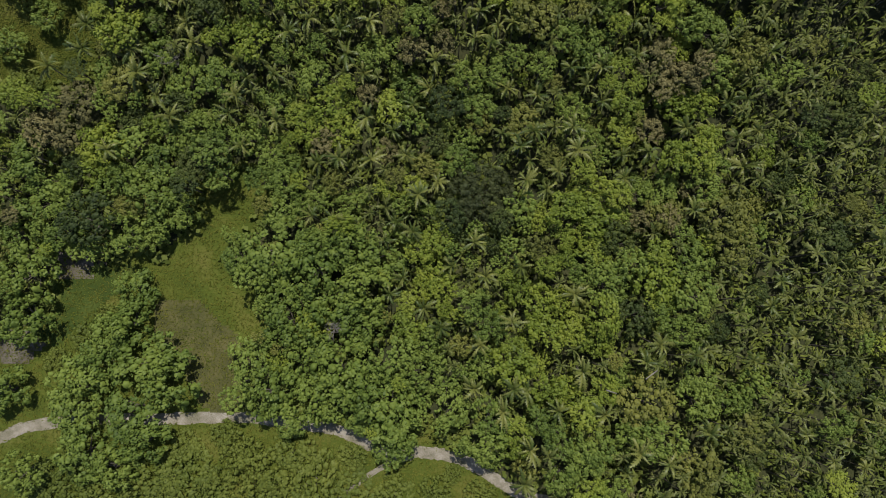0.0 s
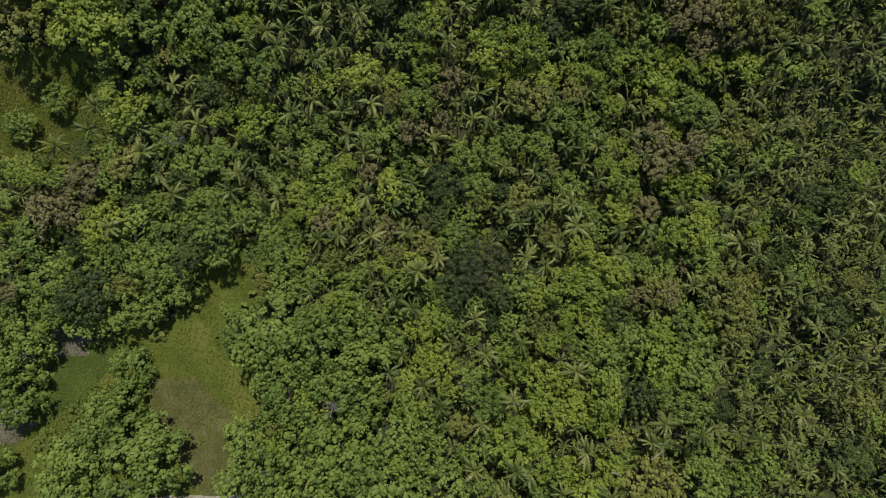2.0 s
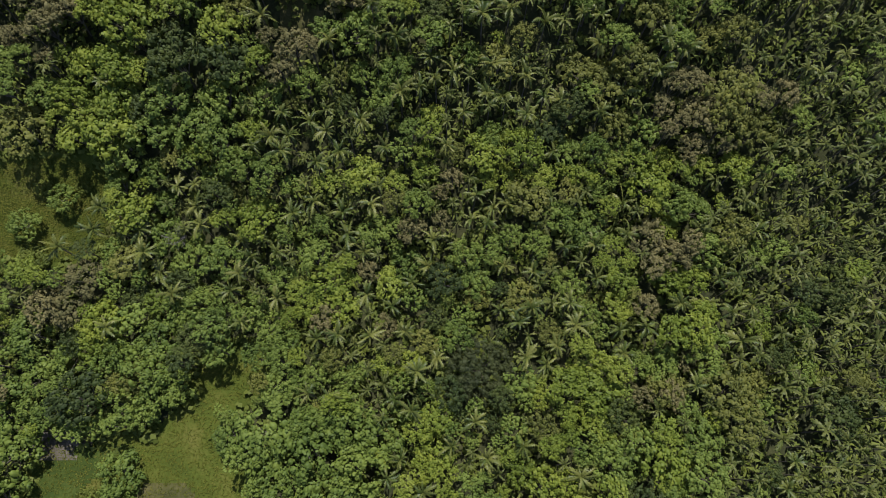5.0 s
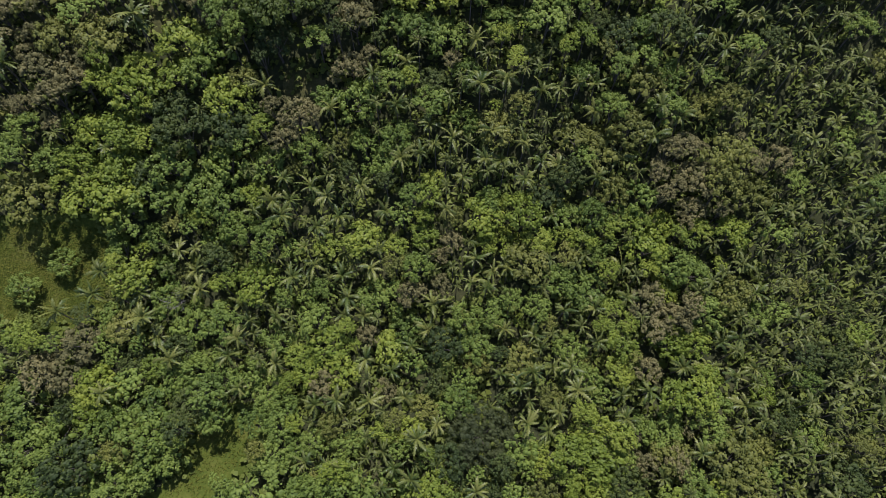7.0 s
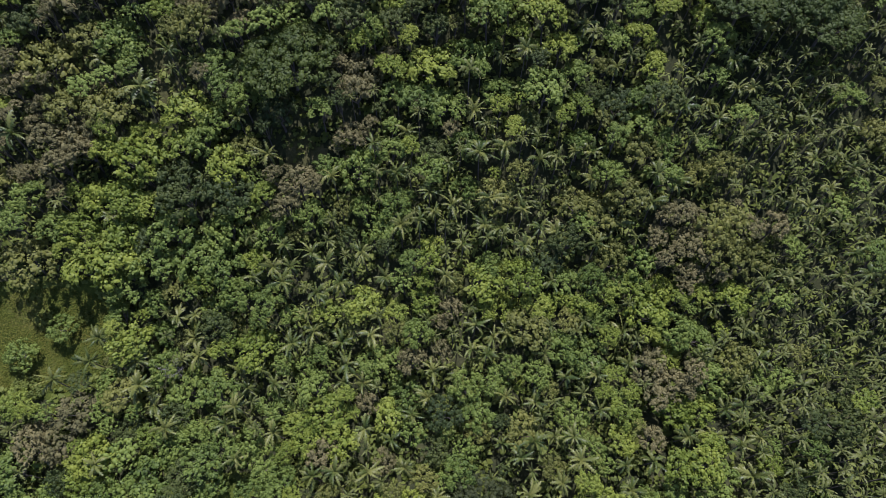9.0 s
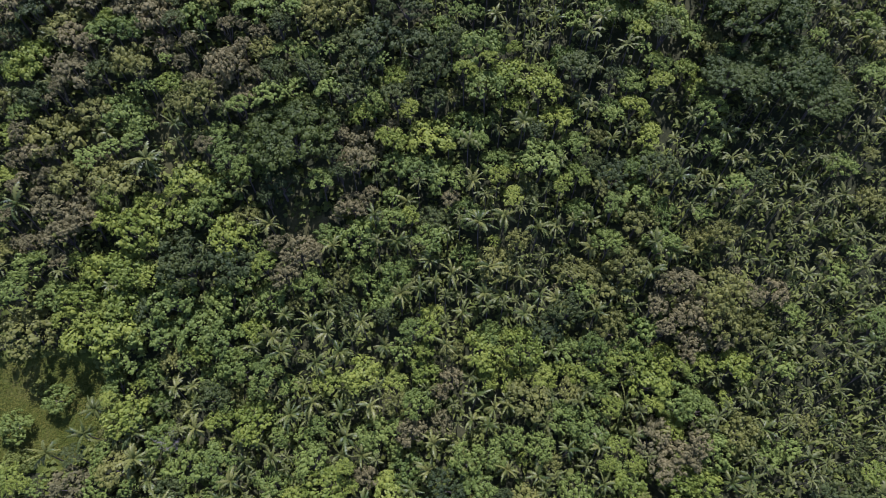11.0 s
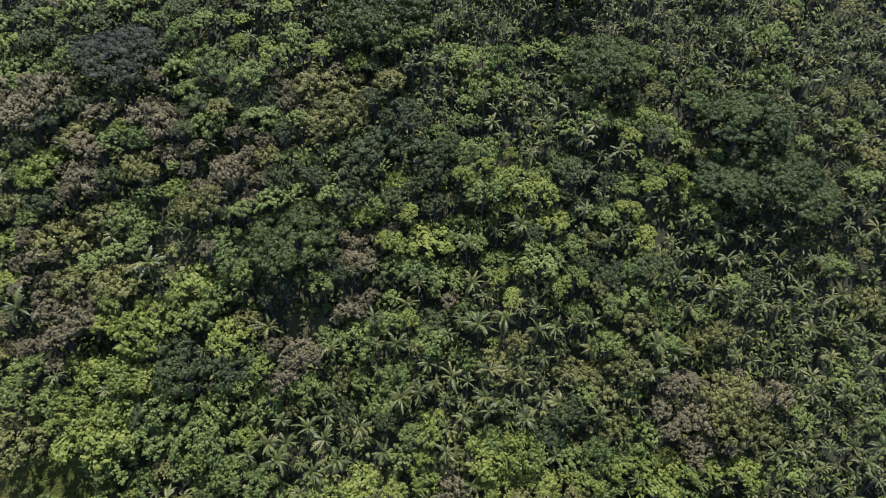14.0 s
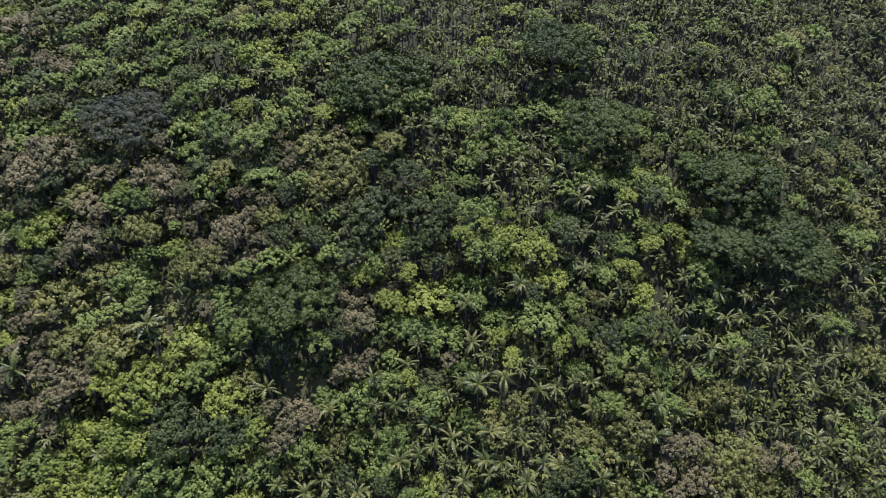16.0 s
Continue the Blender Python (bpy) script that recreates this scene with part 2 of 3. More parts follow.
def leaves(at, normal, size, rng, slim=0.8, fold=0.22):
    """One folded spray of leaves at each point, facing its normal."""
    n = len(at)
    normal = normal / np.linalg.norm(normal, axis=1, keepdims=True)
    other = rng.normal(size=(n, 3))
    along = np.cross(normal, other)
    along /= np.linalg.norm(along, axis=1, keepdims=True) + 1e-9
    side = np.cross(normal, along)
    s = (size * rng.uniform(0.7, 1.3, n))[:, None]
    lift = normal * s * fold
    v = np.stack([at - along * s * 0.5, at + side * s * 0.5 * slim + lift, at + along * s * 0.5 - lift * 0.6, at - side * s * 0.5 * slim + lift], 1)
    return v.reshape(-1, 3), np.arange(n * 4).reshape(n, 4)


def tube(points, radii, sides=6):
    """A tapered tube of quads along points."""
    v, q = [], []
    for i, (p, r) in enumerate(zip(points, radii)):
        for j in range(sides):
            a = 2 * math.pi * j / sides
            v.append((p[0] + r * math.cos(a), p[1] + r * math.sin(a), p[2]))
    for i in range(len(points) - 1):
        for j in range(sides):
            k = (j + 1) % sides
            q.append((i * sides + j, i * sides + k, (i + 1) * sides + k, (i + 1) * sides + j))
    return np.array(v), np.array(q)


def clump(rng, centre, size, flat):
    """One uneven tuft of foliage: a small tilted dome of quads with a ragged skirt."""
    v, spin, tilt = [], rng.uniform(0, 6.3), rng.normal(size=2) * 0.25
    for up, out in ((-0.35, 0.95), (0.75, 0.55)):
        for j in range(6):
            a, w = spin + 2 * math.pi * j / 6, rng.uniform(0.72, 1.2) * size
            x, y = math.cos(a) * out * w, math.sin(a) * out * w
            v.append((centre[0] + x, centre[1] + y, centre[2] + up * flat * w * rng.uniform(0.7, 1.2) + x * tilt[0] + y * tilt[1]))
    q = [(j, (j + 1) % 6, 6 + (j + 1) % 6, 6 + j) for j in range(6)] + [(6, 7, 8, 9), (6, 9, 10, 11)]
    return np.array(v), np.array(q)


def lobed_crown(rng, radius, height, lobes, lobe_size, leaf, count, flat=0.75, up=0.5, slim=0.9):
    """A crown of a few boughs, each a heap of small leafy tufts set with leaf sprays."""
    boughs = []
    for i in range(max(4, lobes // 10)):
        a, d = 2.4 * i + rng.uniform(-0.6, 0.6), radius * rng.uniform(0.25, 0.72)
        boughs.append((d * math.cos(a), d * math.sin(a), radius * rng.uniform(0.3, 0.5), rng.uniform(-0.1, 0.3)))
    centres, sizes = [], []
    for i in range(lobes):
        a, d = 2.4 * i + rng.uniform(-0.9, 0.9), radius * 0.9 * math.sqrt((i + rng.uniform(0, 1)) / lobes)
        s = lobe_size * rng.uniform(0.6, 1.4)
        x, y = d * math.cos(a), d * math.sin(a)
        swell = max(h * max(0.0, 1 - ((x - bx) ** 2 + (y - by) ** 2) / br ** 2) for bx, by, br, h in boughs)
        top = height * (0.78 * math.sqrt(max(0.04, 1 - (d / radius) ** 2 * 0.9)) + swell)
        centres.append((x, y, top - abs(rng.normal()) * 0.14 * height * flat - s * flat))
        sizes.append(s)
    centres, sizes = np.array(centres), np.array(sizes)
    pick = rng.choice(lobes, count * 2, p=sizes ** 2 / (sizes ** 2).sum())
    d = rng.normal(size=(count * 2, 3))
    d[:, 2] = np.abs(d[:, 2]) * 1.15 - 0.4
    d /= np.linalg.norm(d, axis=1, keepdims=True)
    squash = np.array([1, 1, flat])
    at = centres[pick] + d * squash * (sizes[pick] * rng.uniform(0.8, 1.2, count * 2))[:, None]
    keep = np.ones(len(at), bool)
    for c, s in zip(centres, sizes):
        keep &= np.linalg.norm((at - c) / squash, axis=1) > s * 0.72
    at, d = at[keep][:count], d[keep][:count]
    soup = Soup()
    normal = d + np.array([0, 0, up]) + rng.normal(size=d.shape) * 0.3
    soup.add(*leaves(at, normal, leaf, rng, slim))
    for c, s in zip(centres, sizes):
        soup.add(*clump(rng, c, s * 0.74, flat))
    return soup.arrays(), centres


def branching(rng, centres, base, girth):
    """A trunk that forks towards the boughs."""
    soup = Soup()
    fork = np.array((rng.uniform(-0.3, 0.3), rng.uniform(-0.3, 0.3), -base * 0.45))
    soup.add(*tube([(0, 0, -base - 0.6), (0.05, 0, -base + 0.4), fork * 1.2, fork], [girth * 1.4, girth, girth * 0.85, girth * 0.8], 7))
    for c in centres[:: max(1, len(centres) // 7)]:
        c = fork + (c - fork) * 0.7
        mid = fork + (c - fork) * 0.5 + np.array((0, 0, -0.4))
        soup.add(*tube([fork - (0, 0, 0.3), mid, c], [girth * 0.55, girth * 0.35, girth * 0.15], 5))
    return soup.arrays()


def palm_crown(rng, fronds, length, teeth):
    """Arching fronds round a growing point: each a blade folded along its rib, its two edges cut into drooping leaflets."""
    soup = Soup()
    for i in range(fronds):
        f = (i + 0.5) / fronds
        a = 2.4 * i + rng.uniform(-0.6, 0.6)
        rise = radians(80 - 96 * f ** 0.85 + rng.uniform(-20, 20))
        size = length * rng.uniform(0.6, 1.15) * (0.7 + 0.3 * math.sin(math.pi * min(1, f + 0.25)))
        bow, swing, roll = radians(rng.uniform(50, 135)), rng.uniform(-0.7, 0.7), rng.uniform(-0.7, 0.7)
        out, p = np.array((math.cos(a), math.sin(a), 0)), np.zeros(3)
        round_it = np.array((-out[1], out[0], 0))
        v = []
        for s in range(teeth + 1):
            u = s / teeth
            e = rise - bow * u ** 1.3
            way = out * math.cos(e) + round_it * swing * u + np.array((0, 0, math.sin(e)))
            cross = np.cross(way, (0, 0, 1.0))
            cross /= np.linalg.norm(cross) + 1e-9
            reach = size * 0.155 * math.sin(math.pi * (0.1 + 0.86 * u)) ** 0.7 * (1.1 if s % 2 else 0.3) * rng.uniform(0.75, 1.2)
            v.append(p.copy())
            for edge in (-1, 1):
                v.append(p + (cross * edge * 0.75 + way * 0.65 + np.array((0, 0, -0.55 + roll * edge))) * reach)
            p = p + way * size / teeth
        q = []
        for s in range(teeth):
            o = 3 * s
            q += [(o, o + 1, o + 4, o + 3), (o + 2, o, o + 3, o + 5)]
        soup.add(np.array(v), np.array(q))
    return soup.arrays()


# ---- kinds of tree ----
# kind: (variants, radius, crown height, boughs, bough size, leaf size, leaves, trunk height, girth, flatness)
SHAPES = {
    "round": (8, 4.6, 4.2, 62, 0.68, 0.4, 560, 6.4, 0.22, 0.85),
    "bright": (6, 4.4, 3.4, 56, 0.68, 0.46, 480, 7.0, 0.2, 0.8),
    "olive": (5, 4.6, 4.0, 62, 0.66, 0.36, 560, 6.4, 0.2, 0.85),
    "dark": (5, 5.2, 4.4, 66, 0.74, 0.4, 560, 6.5, 0.28, 0.75),
    "spreading": (4, 11.0, 5.0, 260, 0.95, 0.45, 3600, 9.0, 0.5, 0.5),
    "feathery": (1, 9.5, 5.5, 200, 0.85, 0.6, 4400, 8.5, 0.4, 0.6),
    "brown": (5, 4.0, 4.4, 54, 0.6, 0.36, 540, 5.8, 0.2, 0.9),
    "shrub": (5, 5.0, 1.7, 80, 0.62, 0.4, 760, 0.5, 0.1, 0.6),
}
NAMES = {
    "round": ("broadleaf_tree", "tree", "rounded mid-green broadleaf tree in dense forest"),
    "bright": ("large_leaved_tree", "tree", "yellow-green large-leaved tree in full sun"),
    "olive": ("olive_green_tree", "tree", "olive-green tree with fine sunlit foliage"),
    "dark": ("dark_tree", "tree", "dark bluish-green tree with fine feathery foliage"),
    "spreading": ("spreading_tree", "tree", "dark green spreading tree with a flat layered crown"),
    "brown": ("dry_tree", "tree", "dull olive-brown tree with dry foliage"),
    "feathery": ("feathery_tree", "tree", "dark grey-green tree with drooping feathery sprays"),
    "palm": ("coconut_palm", "palm", "coconut palm with arching glossy fronds on a slender trunk"),
    "shrub": ("shrub", "shrub", "low leafy green shrub growing on open grass"),
}
PLACES = {
    "clearing": "rounded leafy green tree standing alone on open grass",
    "grove": "rounded leafy green tree in a grove beside the clearing",
}
GROUPS = {"round": "broadleaf trees of the forest", "bright": "large-leaved trees of the forest", "dark": "dark trees of the forest",
          "spreading": "spreading trees of the forest", "olive": "olive-green trees of the forest", "feathery": "feathery trees of the forest",
          "brown": "dry trees of the forest", "palm": "coconut palms of the grove", "shrub": "shrubs on the clearing"}
CROWNS, TRUNKS, FAR = {}, {}, {}
for kind, (variants, radius, height, lobes, lobe, leaf, count, stem, girth, flat) in SHAPES.items():
    CROWNS[kind], TRUNKS[kind], FAR[kind] = [], [], []
    for i in range(variants):
        rng = np.random.default_rng(100 + i + 17 * len(CROWNS))
        (v, q), centres = lobed_crown(rng, radius, height, lobes, lobe, leaf, count, flat, 0.5, 0.3 if kind == "feathery" else 0.9)
        CROWNS[kind].append(quad_mesh("crown", v, q, LEAF[kind]))
        TRUNKS[kind].append(quad_mesh("trunk", *branching(rng, centres, stem, girth), BARK))
        FAR[kind].append(lobed_crown(rng, radius, height, int(lobes * 0.7), lobe * 1.15, leaf * 1.35, int(count * 0.22), flat)[0])
CROWNS["palm"], TRUNKS["palm"], FAR["palm"], DISTANT = [], [], [], []
for i in range(8):
    rng = np.random.default_rng(500 + i)
    v, q = palm_crown(rng, 14 + i % 5 * 2, 4.9, 14)
    CROWNS["palm"].append(quad_mesh("crown", v, q, LEAF["palm"]))
    lean = rng.uniform(-1.2, 1.2, 2)
    spine = [(lean[0] * ((1 - s) ** 2), lean[1] * ((1 - s) ** 2), -9.5 * (1 - s) - 0.1) for s in (0, 0.08, 0.3, 0.55, 0.8, 1)]
    TRUNKS["palm"].append(quad_mesh("trunk", *tube(spine, [0.3, 0.2, 0.16, 0.15, 0.14, 0.13], 7), BARK))
    FAR["palm"].append(palm_crown(rng, 14, 4.9, 8))
    DISTANT.append(palm_crown(rng, 12, 4.9, 5))
STEM = {kind: shape[7] for kind, shape in SHAPES.items()} | {"palm": 9.5}
BASE = {kind: shape[1] for kind, shape in SHAPES.items()} | {"palm": 4.5}
CROWN_HEIGHT = {kind: shape[2] for kind, shape in SHAPES.items()} | {"palm": 1.4}

made = {kind: 0 for kind in STEM}
woods = {kind: Soup() for kind in STEM}
wood_stems = Soup()


def plant(kind, x, y, r, rng, place_name="forest", far=False, low=0.0):
    """One tree of that kind and crown radius, rooted on the ground: a thing of its own, or, far off, part of the woods."""
    variant, s, turn = int(rng.integers(len(CROWNS[kind]))), r / BASE[kind], rng.uniform(0, 360)
    rise, wide, deep = s * rng.uniform(0.8, 1.2), s * rng.uniform(0.85, 1.15), s * rng.uniform(0.85, 1.15)
    if kind == "shrub":
        stem = 0.4
    elif place_name == "forest":
        stem = max(3.0, 11.5 + 0.35 * min(6, r - 4) + rng.uniform(-3.2, 2.0) - CROWN_HEIGHT[kind] * rise - low)
    else:
        stem = r * (0.45 if place_name == "clearing" else 0.75)
    ground = float(ground_height(x, y))
    slack = 17 if kind == "palm" else 8
    tip = (radians(rng.uniform(-slack, slack)), radians(rng.uniform(-slack, slack)))
    if far or made[kind] >= 300:
        v, q = (DISTANT if kind == "palm" and y > 130 else FAR[kind])[variant]
        m = np.array(Euler((*tip, radians(turn))).to_matrix())
        woods[kind].add(v * (wide, deep, rise) @ m.T + (x, y, ground + stem), q)
        wood_stems.add(*tube([(x, y, ground - 0.5), (x, y, ground + stem + 0.3)], [0.25 * s, 0.13 * s], 4))
        return
    made[kind] += 1
    name, category, label = NAMES[kind]
    if kind == "round":
        label = PLACES.get(place_name, label)
    tree = tagged(new(name), label, category, GROUPS[kind])
    tree.matrix_world = pose(x, y, ground, 0, 0, turn)
    trunk, crown = new("trunk", TRUNKS[kind][variant]), new("crown", CROWNS[kind][variant])
    trunk.parent = crown.parent = tree
    trunk.matrix_basis = Matrix.LocRotScale((0, 0, stem), None, (s, s, stem / STEM[kind]))
    crown.matrix_basis = Matrix.LocRotScale((0, 0, stem), Euler((*tip, 0)), (wide, deep, rise))


# ---- ground ----
def sheet(name, xs, ys, mat, lift=0.0, label=""):
    gx, gy = np.meshgrid(xs, ys)
    gz = ground_height(gx, gy) + lift
    n = len(xs)
    v = np.stack([gx.ravel(), gy.ravel(), gz.ravel()], 1)
    q = np.array([(j * n + i, j * n + i + 1, (j + 1) * n + i + 1, (j + 1) * n + i) for j in range(len(ys) - 1) for i in range(n - 1)])
    return tagged(new(name, quad_mesh(name, v, q, mat)), label, name, kind="structure")


axis = np.concatenate([-np.geomspace(2500, 170, 10), np.linspace(-160, 160, 65), np.geomspace(170, 2500, 10)])
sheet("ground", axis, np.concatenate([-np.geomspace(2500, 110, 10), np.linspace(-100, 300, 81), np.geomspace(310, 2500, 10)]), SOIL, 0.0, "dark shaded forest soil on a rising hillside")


def draped(name, corners, lift, mat, label):
    """A patch of ground cover inside an outline, laid over the terrain on a one-metre grid."""
    xs, ys = [c[0] for c in corners], [c[1] for c in corners]
    index, v, q = {}, [], []

    def vertex(x, y):
        if (x, y) not in index:
            index[x, y] = len(v)
            v.append((x, y, float(ground_height(x, y)) + lift))
        return index[x, y]

    for x in range(int(min(xs)) - 1, int(max(xs)) + 2):
        for y in range(int(min(ys)) - 1, int(max(ys)) + 2):
            if any(inside(x + 0.5 + ox, y + 0.5 + oy, corners) for ox, oy in ((0, 0), (3, 0), (-3, 0), (0, 3), (0, -3))):
                q.append([vertex(x, y), vertex(x + 1, y), vertex(x + 1, y + 1), vertex(x, y + 1)])
    return tagged(new(name, quad_mesh(name, np.array(v), np.array(q), mat)), label, "grass", kind="structure")


draped("meadow", CLEARING, 0.08, TURF, "rough yellow-green grass of an open forest clearing")
draped("meadow", [(-67.3, 1.8), (-59.1, 1.2), (-48.0, -8.7), (-46.3, -21.6), (-53.0, -22.3), (-58.7, -11.3), (-65.7, -6.1)], 0.14, STRAW, "dry straw-coloured patch of grass on the clearing")
draped("meadow", [(-88.3, 13.3), (-75.1, 11.2), (-80.4, 4.5), (-89.1, -2.8), (-95.8, -7.8), (-97.3, -4.8), (-90.1, 3.2)], 0.12, LUSH, "deep green damp grass at the edge of the clearing")
draped("meadow", [(-105.5, -7.5), (-100.0, -6.2), (-96.9, -7.8), (-101.2, -10.4), (-105.3, -11.5)], 0.16, EARTH, "bare grey-brown soil worn through the grass")
draped("meadow", [(-94.0, 15.3), (-85.6, 13.9), (-82.7, 11.2), (-91.0, 9.9)], 0.16, EARTH, "bare grey-brown soil beside the trees")
draped("meadow", CLEARING_WEST, 0.08, TURF, "small grassy gap in the forest")
for gx, gy, gr in GLADES:
    draped("meadow", [(gx + gr * math.cos(a * 0.7), gy + gr * math.sin(a * 0.7)) for a in range(9)], 0.08, STRAW, "dry grassy gap between trees")


def lane(name, line, width, label):
    rng = np.random.default_rng(5)
    fine = []
    for i in range(len(line) - 1):
        p0, p1, p2, p3 = (Vector(line[max(0, min(len(line) - 1, k))]) for k in (i - 1, i, i + 1, i + 2))
        for s in np.arange(0, 1, 0.1):
            fine.append(0.5 * (2 * p1 + (p2 - p0) * s + (2 * p0 - 5 * p1 + 4 * p2 - p3) * s * s + (3 * p1 - p0 - 3 * p2 + p3) * s ** 3))
    v, q, across = [], [], 5
    for i, p in enumerate(fine):
        way = (fine[min(i + 1, len(fine) - 1)] - fine[max(i - 1, 0)]).normalized()
        for j in range(across):
            o = (j / (across - 1) - 0.5) * width * (1 + rng.uniform(-0.16, 0.16))
            x, y = p.x - way.y * o, p.y + way.x * o
            v.append((x, y, float(ground_height(x, y)) + 0.14 - (0.05 if j in (1, 3) else 0)))
    for i in range(len(fine) - 1):
        for j in range(across - 1):
            q.append((i * across + j, i * across + j + 1, (i + 1) * across + j + 1, (i + 1) * across + j))
    return tagged(new(name, quad_mesh(name, np.array(v), np.array(q), GRAVEL)), label, "track", kind="structure")


lane("track", TRACK, 2.7, "pale gravel vehicle track through grass")
lane("track", BRANCH, 1.2, "faint dirt branch of the track through grass")

# ---- trees placed one by one ----
grown = []
rng = np.random.default_rng(11)


def place(kind, place_name, trees):
    for x, y, r in trees:
        grown.append((x, y, r))
        plant(kind, x, y, r, rng, place_name, y > 168 and kind != "spreading")


place("round", "clearing", [
    (-95.3, 9.7, 8.2), (-95.5, -1.1, 7.1), (-100.6, -17.6, 6.0), (-71.1, 5.0, 5.5), (-72.2, -2.3, 6.5), (-78.2, -11.1, 6.7), (-83.2, -16.9, 7.8),
    (-67.3, -11.1, 8.0), (-61.1, -14.6, 8.0), (-69.8, -21.5, 7.4), (-67.5, -28.7, 6.6), (-84.0, -21.6, 6.4), (-76.4, -6.0, 5.4), (-95.4, -35.9, 6.4),
    (-81.1, -31.3, 6.7), (-74.4, -35.0, 6.1),
])
place("round", "grove", [
    (-46.2, 13.0, 4.9), (-37.1, 14.5, 7.9), (-28.6, 10.0, 8.9), (-20.7, 15.4, 7.6), (-13.0, 12.9, 6.4), (-18.3, 4.9, 7.4), (-37.6, 6.2, 5.8),
    (-33.6, -2.3, 7.0), (-24.3, -0.3, 7.6), (-16.9, -2.7, 5.7), (-43.7, -10.3, 5.6), (-30.8, -10.8, 6.3), (-22.5, -12.7, 7.6), (-38.4, -17.4, 6.9),
    (-28.1, -18.9, 6.3), (-35.1, -22.6, 5.3), (-17.4, -17.0, 7.3), (-11.7, -20.9, 7.2), (-18.0, -22.5, 5.0), (-9.8, -26.1, 5.7), (-11.7, -30.4, 4.5),
])
place("palm", "forest", [
    (-75.7, 117.8, 3.6), (-65.4, 109.8, 3.4), (-59.0, 116.5, 2.8), (-95.5, 102.8, 4.1),
])
place("round", "clearing", [
    (-89.6, 66.8, 3.8), (-98.9, 61.2, 4.6),
])
place("round", "grove", [
    (-63.9, 20.7, 5.4), (-60.2, 23.7, 4.2), (-67.2, 16.9, 4.3), (-71.5, 19.7, 5.8), (-98.8, 17.2, 4.8), (-87.4, 17.8, 5.5),
])
place("shrub", "clearing", [
    (-79.7, 66.3, 2.1), (-94.8, 70.4, 3.2), (-85.2, 70.1, 2.2), (-97.6, 55.5, 4.0),
])
place("shrub", "clearing", [
    (-82.9, -30.8, 7.1), (-58.7, -35.6, 7.4), (-47.0, -31.7, 5.7), (-41.6, -36.6, 7.8), (-33.9, -31.5, 6.3), (-28.6, -37.6, 7.0), (-52.0, -39.2, 5.9),
    (-69.2, -38.2, 6.9), (-78.5, -38.3, 7.0), (-89.3, -38.5, 6.5), (-37.7, -40.3, 5.7), (-20.8, -40.0, 5.5), (-10.7, -40.2, 4.6), (-1.8, -39.8, 4.1),
    (-20.9, -32.6, 3.5), (-90.8, -11.4, 3.5), (-84.2, -6.1, 4.1), (-78.9, -0.9, 3.7), (-58.9, -30.5, 5.0), (-49.8, -27.8, 3.7), (-94.4, -41.1, 5.0),
    (-62.5, -40.7, 5.3), (8.3, -39.8, 3.5), (2.0, -36.1, 2.7),
])
place("round", "forest", [
    (-94.7, 35.3, 5.9), (-93.4, 25.4, 6.4), (-86.3, 27.8, 5.7), (-65.7, 27.6, 5.9), (-63.2, 33.2, 5.8), (-59.9, 39.8, 5.3), (-49.9, 31.2, 4.2),
    (-51.1, 35.4, 4.0), (-56.8, 51.5, 5.8), (-49.3, 50.2, 4.8), (-65.2, 63.5, 4.8), (-37.1, 47.7, 4.4), (-43.5, 39.5, 5.0), (-38.6, 35.7, 4.9),
    (-34.9, 32.2, 4.3), (-41.2, 29.6, 4.1), (-35.5, 28.3, 3.6), (-36.1, 21.9, 3.8), (-31.7, 24.3, 3.5), (-28.4, 51.0, 5.1), (-26.8, 57.6, 3.1),
    (-14.8, 56.2, 4.3), (-5.2, 61.4, 3.8), (5.5, 50.4, 4.2), (11.4, 51.4, 4.2), (7.9, 44.7, 4.7), (20.9, 52.3, 3.5), (26.5, 57.6, 4.3),
    (28.2, 43.2, 4.3), (-22.4, 16.2, 5.2),
])
place("round", "forest", [
    (-28.6, 14.8, 4.7), (-27.5, 25.5, 4.0), (-20.0, 24.7, 3.9), (32.4, 56.4, 4.9), (51.4, 60.7, 5.1), (56.2, 59.9, 4.6), (58.1, 50.6, 4.6),
    (56.5, 26.5, 4.7), (42.5, 26.6, 4.3), (47.4, 26.5, 4.4), (35.2, 6.4, 5.2), (53.9, 11.1, 4.9), (53.8, 4.0, 4.9), (47.8, -1.0, 4.3),
    (52.4, -4.5, 4.4), (54.4, -13.7, 3.6), (54.2, -18.3, 5.0), (61.0, -18.3, 4.5), (39.1, -26.5, 4.3), (44.8, -26.1, 5.4), (-2.9, -6.7, 4.3),
    (-6.4, -12.7, 4.1), (0.7, -15.0, 4.4), (6.7, 1.6, 4.3), (10.2, -3.3, 4.6), (1.9, -20.8, 4.2), (10.1, -21.9, 4.7), (8.9, -27.7, 5.2),
    (25.3, -26.5, 4.2), (20.7, -22.9, 3.5),
])
place("round", "forest", [
    (25.1, -34.3, 4.3), (30.0, -31.1, 4.3), (9.0, -11.4, 3.9), (32.2, -28.6, 4.0), (62.6, -35.1, 3.8),
])
place("dark", "forest", [
    (-79.2, 20.9, 7.2), (-54.3, 33.6, 5.2), (-56.9, 28.2, 3.5), (-58.3, 45.8, 3.8), (-69.3, 42.9, 4.0), (-1.7, 37.8, 3.7), (83.7, 42.3, 6.0),
    (82.7, 15.6, 5.8), (37.7, 15.9, 4.7), (83.8, -13.4, 4.5), (65.1, -29.3, 3.8),
])
